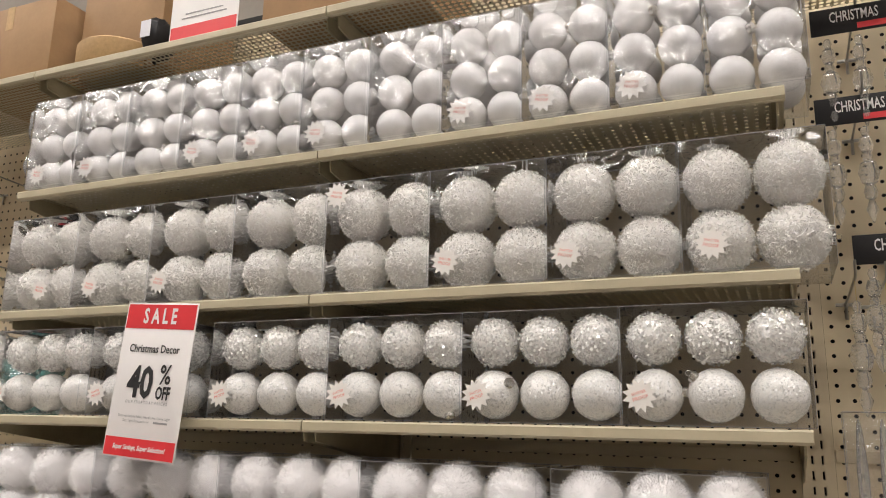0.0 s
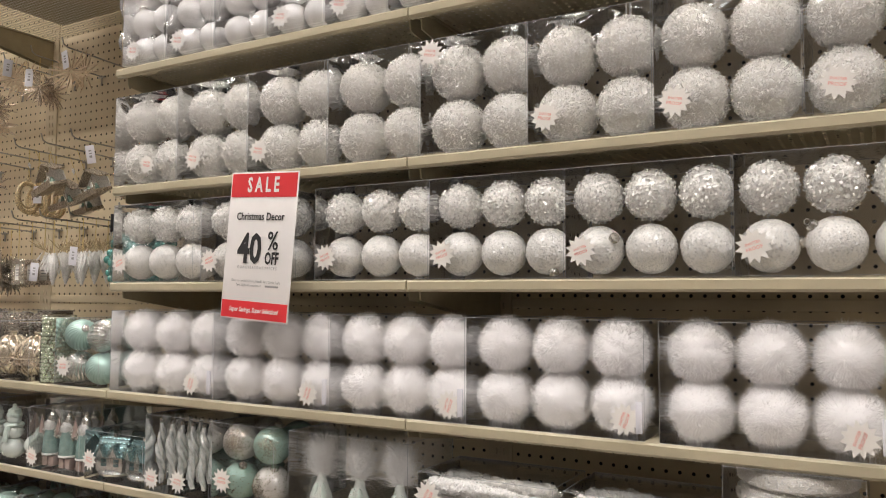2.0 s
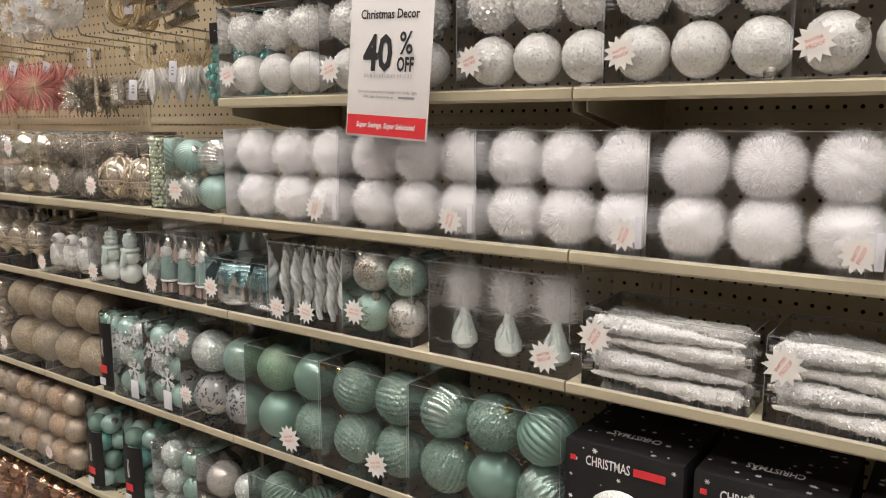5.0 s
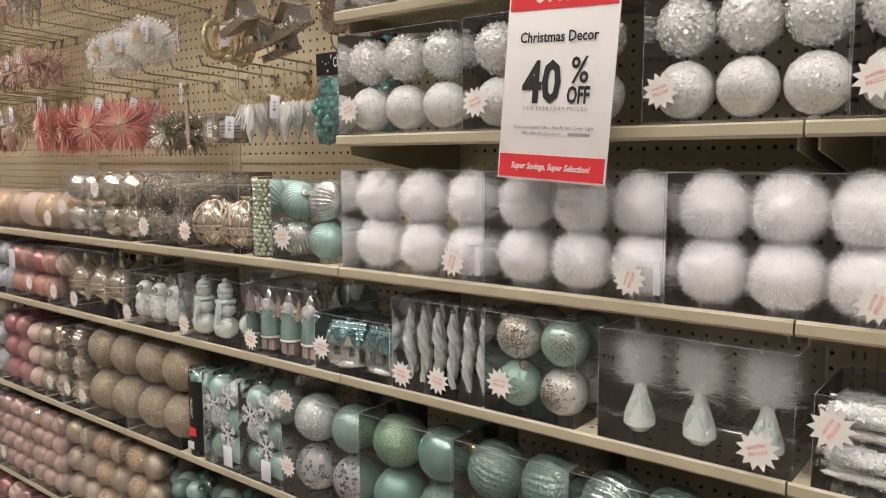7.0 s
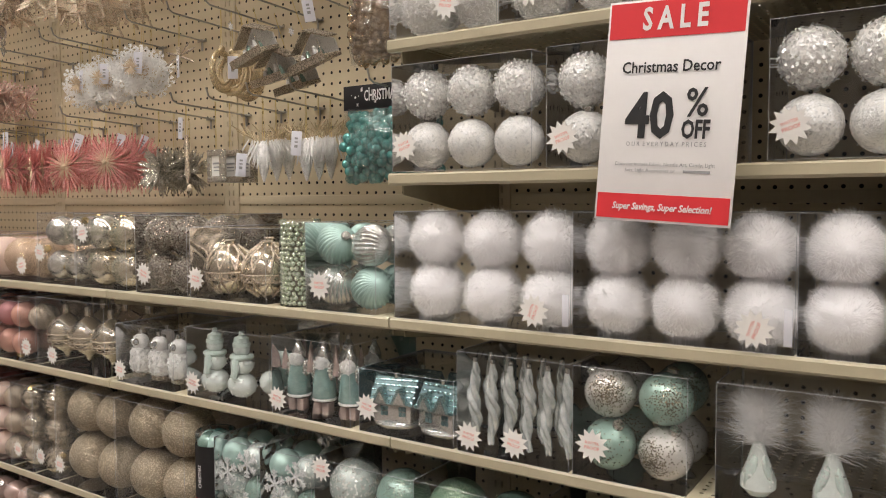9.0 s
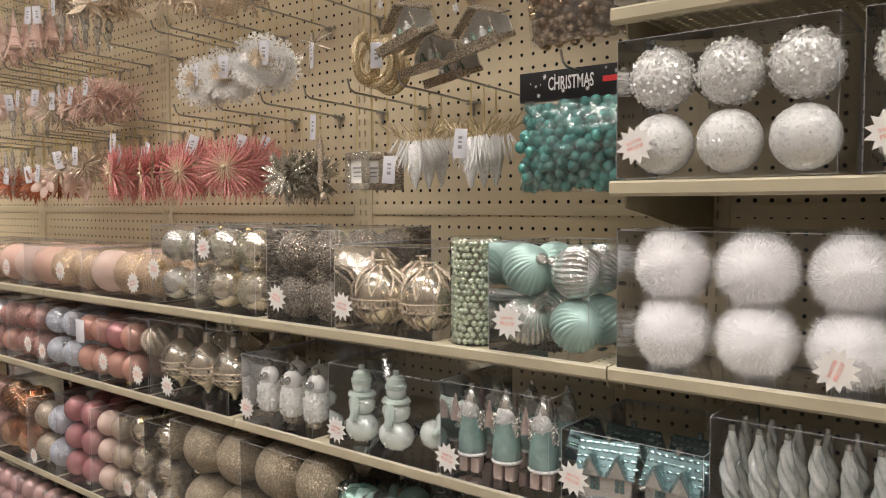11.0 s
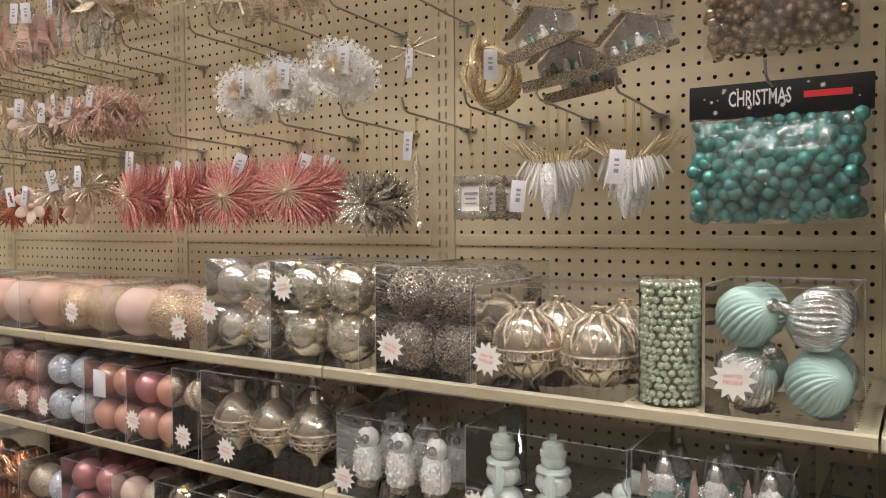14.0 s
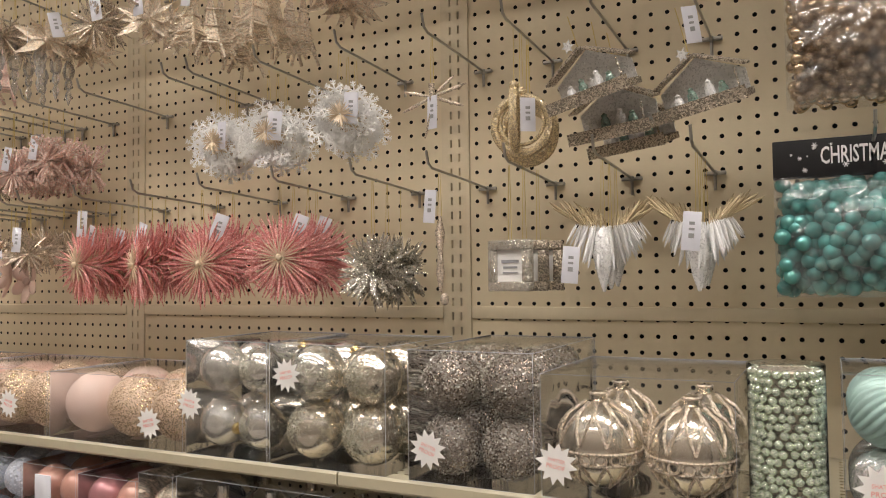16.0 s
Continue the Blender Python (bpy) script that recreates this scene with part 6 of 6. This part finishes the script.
LEAF = Geo()
rng_leaf = random.Random(12)
for i in range(13):
    m = pose(0, 0, 0, rng_leaf.uniform(-50, 50), 360 * i / 13 + rng_leaf.uniform(-12, 12), rng_leaf.uniform(-20, 20))
    k = rng_leaf.uniform(0.75, 1.1)
    LEAF.add([(0, 0, 0.004), (-0.011 * k, -0.002, 0.026 * k), (0, 0.003, 0.030 * k), (0.011 * k, -0.002, 0.026 * k), (-0.006 * k, -0.003, 0.046 * k), (0.006 * k, -0.003, 0.046 * k), (0, -0.006, 0.066 * k)],
             [(0, 2, 1), (0, 3, 2), (1, 2, 4), (2, 3, 5), (2, 5, 6), (2, 6, 4)], m)
LEAF.ball((0, -0.006, 0), 0.008, 8, 6)
LEAF_M = LEAF.mesh("glitter_leaves", False)
PALE_GLIT = glitter("pale_champagne_glitter", (0.62, 0.49, 0.36), (0.90, 0.77, 0.62), 0.6, 420, 0.8, 0.25, 0.35, 0.45)

KINDS = {
    "leaf": (("glitter_leaves", LEAF_M, PALE_GLIT), "pale champagne glitter flower ornament with pointed petals", 0.055),
    "rose": (("glitter_burst", BURST_M[0].copy(), COPPER_GLIT), "rose gold glitter burst ornament", 0.055),
    "champ": (("glitter_burst", BURST_M[1].copy(), CHAMP_GLIT), "champagne glitter burst ornament", 0.05),
    "star": (("glitter_burst", BURST_M[2], PALE_GOLD), "pale gold straw star ornament", 0.06),
    "tower": (("tower", TOWER_M.copy(), COPPER_GLIT), "rose gold glitter tower ornament", 0.075),
    "tower_gold": (("tower", TOWER_M.copy(), PALE_GLIT), "champagne glitter tower ornament", 0.075),
    "crystal": (("crystal_drop", CRYSTAL_M, GLASSY), "clear acrylic crystal drop ornament", 0.055),
    "flower": (("petals", PETAL_M, BLUSH), "blush fabric flower ornament", 0.045),
    "orange": (("glitter_burst", BURST_M[1].copy(), ORANGE_GLIT), "burnt orange tinsel ornament", 0.05),
    "gold": (("glitter_burst", BURST_M[0], GOLD_GLIT), "gold glitter burst ornament", 0.055),
}


def cluster(kind, x, z_hook, z, n=3, front=-0.2, step=0.035, tag=True):
    piece, label, top = KINDS[kind]
    for k in range(n):
        hang("hanging_ornament", x + RNG.uniform(-0.008, 0.008), front + step * k, z_hook, z + RNG.uniform(-0.008, 0.008), [piece], label, "ornament", label + "s", RNG.uniform(-50, 50), (RNG.uniform(-0.02, 0.02), -0.02, 0.05, RNG.uniform(-15, 15)) if tag and k == 0 else None, top)


# top row of hooks
for kind, x, z, n in (("star", -0.39, 2.03, 2), ("star", -0.66, 2.035, 2), ("champ", -0.53, 1.99, 2), ("champ", -0.80, 1.985, 2), ("leaf", -0.93, 1.955, 4), ("tower_gold", -1.07, 1.945, 5), ("tower_gold", -1.20, 1.945, 5),
                      ("leaf", -1.32, 1.955, 4), ("champ", -1.46, 1.97, 2), ("leaf", -1.60, 1.96, 4), ("crystal", -1.62, 1.93, 3), ("crystal", -1.75, 1.945, 4), ("champ", -1.75, 1.99, 2), ("tower", -1.90, 1.95, 4), ("crystal", -1.93, 1.94, 3), ("tower", -2.06, 1.95, 4), ("tower", -2.22, 1.95, 4), ("rose", -2.38, 1.98, 4)):
    cluster(kind, x, HIGH, z, n)
# middle row
for kind, x, z, n in (("rose", -1.635, 1.712, 4), ("rose", -1.739, 1.705, 4), ("flower", -1.80, 1.715, 4), ("champ", -1.90, 1.69, 3), ("flower", -1.96, 1.72, 3), ("star", -2.06, 1.72, 3), ("crystal", -2.16, 1.72, 4), ("flower", -2.30, 1.74, 3)):
    cluster(kind, x, MID, z, n, -0.17)
# lower row
for kind, x, z, n in (("champ", -1.643, 1.525, 4), ("champ", -1.80, 1.52, 4), ("flower", -1.70, 1.475, 2), ("flower", -1.88, 1.48, 3), ("orange", -1.96, 1.475, 4), ("orange", -2.12, 1.475, 3), ("crystal", -2.10, 1.53, 2), ("rose", -2.28, 1.50, 4), ("crystal", -2.40, 1.52, 4)):
    cluster(kind, x, LOW, z, n)
for x, z in ((-1.476, 1.60), (-2.20, 1.60)):
    part("price_tag", TAG_MESH, None, thing("price_label", shift(x, -0.21, z) @ pose(0, 0, 0, 0, 4, 10), "small white price tag hanging on a hook", "price tag"))

# bags with black cards at the far left
for k, (x, z) in enumerate(((-2.50, 2.13), (-2.62, 2.10), (-2.52, 1.86))):
    t = thing("ornament_bag", shift(x, -0.22, z), "clear bag of pink glitter ornaments under a black card", "ornament bag", "pink ornament bags")
    part("header_card", Geo().rbox(-0.06, 0.06, -0.003, 0.003, -0.05, 0.0, 0.001), CARD, t, "black printed header card")
    for j in range(2):
        part("ornament", Geo().ball((-0.025 + 0.05 * j, 0, -0.12), 0.022, 14, 12, (1, 1, 2.6)), ROSE_GLIT, t)

# ---- crystal icicles on cards beyond the white bays ----
for x, z, n in ((1.700, 2.118, 3), (1.860, 2.13, 3), (1.695, 1.962, 3), (1.850, 1.96, 3), (1.730, 1.735, 3), (1.89, 1.735, 3)):
    t = thing("carded_ornaments", shift(x, -0.2, z), "clear acrylic icicle ornaments hanging under a black card", "ornament card", "carded crystal ornaments")
    c = part("header_card", Geo().rbox(-0.068, 0.068, -0.001, 0.001, -0.046, 0.0, 0.0005), CARD, t, "black printed header card")
    words("CHRISTMAS", 0.026, SIGN_WHITE, c, shift(-0.004, -0.0018, -0.018), squeeze=0.52, bold=0.0003)
    part("brand_bar", Geo().box(0.0, 0.045, -0.0016, -0.001, -0.042, -0.032), SIGN_RED, c, "red printed bar")
    for k in range(n):
        part("ornament", CRYSTAL_M, GLASSY, t, "clear acrylic icicle", shift(-0.045 + 0.045 * k, 0.004, -0.115) @ Matrix.Scale(1.1, 4))
    hook(x, z - 0.008)
t = thing("ornament_box", shift(1.625, -0.24, 1.22), "clear hanging pack of long acrylic icicles", "ornament box")
case(t, 0.19, 0.04, 0.25, FILM_LOOSE)
for k in range(6):
    part("ornament", Geo().lathe([(0.001, 0.0), (0.006, 0.05), (0.008, 0.16), (0.004, 0.22), (0.001, 0.235)], 8), GLASSY, t, "", shift(0.02 + 0.03 * k, 0.02, 0.006))
sticker(t, 0.03, 0.09, turn=0)
for x, z in ((1.70, 1.58), (1.80, 1.575), (1.66, 1.585)):
    t = thing("carded_ornaments", shift(x, -0.2, z + 0.08), "clear acrylic drop ornament on a thread", "ornament", "carded crystal ornaments")
    part("ornament", CRYSTAL_M, GLASSY, t, "", shift(0, 0, -0.1) @ Matrix.Scale(1.2, 4))
    part("thread", Geo().tube([(0, 0, -0.05), (0, 0, 0.0)], 0.0006, 4), THREAD, t)
    hook(x, z + 0.072)

# ---- stock on the top shelf ----
ZT = DECKS["top"] + 0.001


def carton(x0, x1, y0, d, h, material, label):
    t = thing("carton", shift(x0, y0, ZT), label, "carton", "cartons on the top shelf")
    w = x1 - x0
    part("body", Geo().rbox(0, w, 0, d, 0, h, 0.002), material, t)
    part("tape", Geo().box(w * 0.46, w * 0.54, -0.0008, -0.0002, h * 0.7, h), KRAFT, t, "strip of brown tape")


carton(-0.30, 0.012, -0.335, 0.28, 0.205, CARDBOARD, "brown cardboard carton on the top shelf")
carton(0.045, 0.30, -0.28, 0.25, 0.32, CARDBOARD, "tall brown cardboard carton on the top shelf")
t = thing("wooden_tray", shift(0.16, -0.255, ZT), "round tan wooden tray standing on the top shelf", "tray")
part("rim", Geo().lathe([(0.098, 0.0), (0.1, 0.004), (0.1, 0.055), (0.094, 0.06), (0.09, 0.055), (0.09, 0.006)], 40), KRAFT, t)
t = thing("black_bag", shift(0.305, -0.29, ZT), "small black bag with a white tag", "bag")
part("body", Geo().ball((0, 0, 0.05), 0.05, 14, 10, (0.7, 0.8, 1.0), None, bumpy(0.008, 2.5, 3)), CARD, t)
part("price_tag", Geo().box(-0.014, 0.014, -0.043, -0.042, 0.04, 0.08), TAG, t, "white price tag")
t = thing("sale_sign", shift(0.48, -0.345, ZT), "white and red paper sign leaning on the top shelf", "sale sign")
part("sheet", Geo().box(-0.09, 0.09, 0, 0.0012, 0.0, 0.28), SIGN_WHITE, t)
part("red_footer", Geo().box(-0.087, 0.087, -0.0008, -0.0002, 0.003, 0.034), SIGN_RED, t, "red band")
part("print_bar", Geo().box(-0.06, 0.06, -0.0008, -0.0002, 0.05, 0.053).box(-0.05, 0.05, -0.0008, -0.0002, 0.06, 0.063), GREY_INK, t, "grey lines of small print")
carton(0.62, 0.98, -0.33, 0.26, 0.24, CARDBOARD, "brown cardboard carton on the top shelf")
t = thing("carton", shift(-0.62, -0.33, ZT), "white carton with a pink band on the top shelf", "carton", "cartons on the top shelf")
part("body", Geo().rbox(0, 0.27, 0, 0.25, 0, 0.24, 0.002), SIGN_WHITE, t)
part("pink_band", Geo().box(0.002, 0.268, -0.001, -0.0003, 0.003, 0.06), ROSE, t, "pink band")
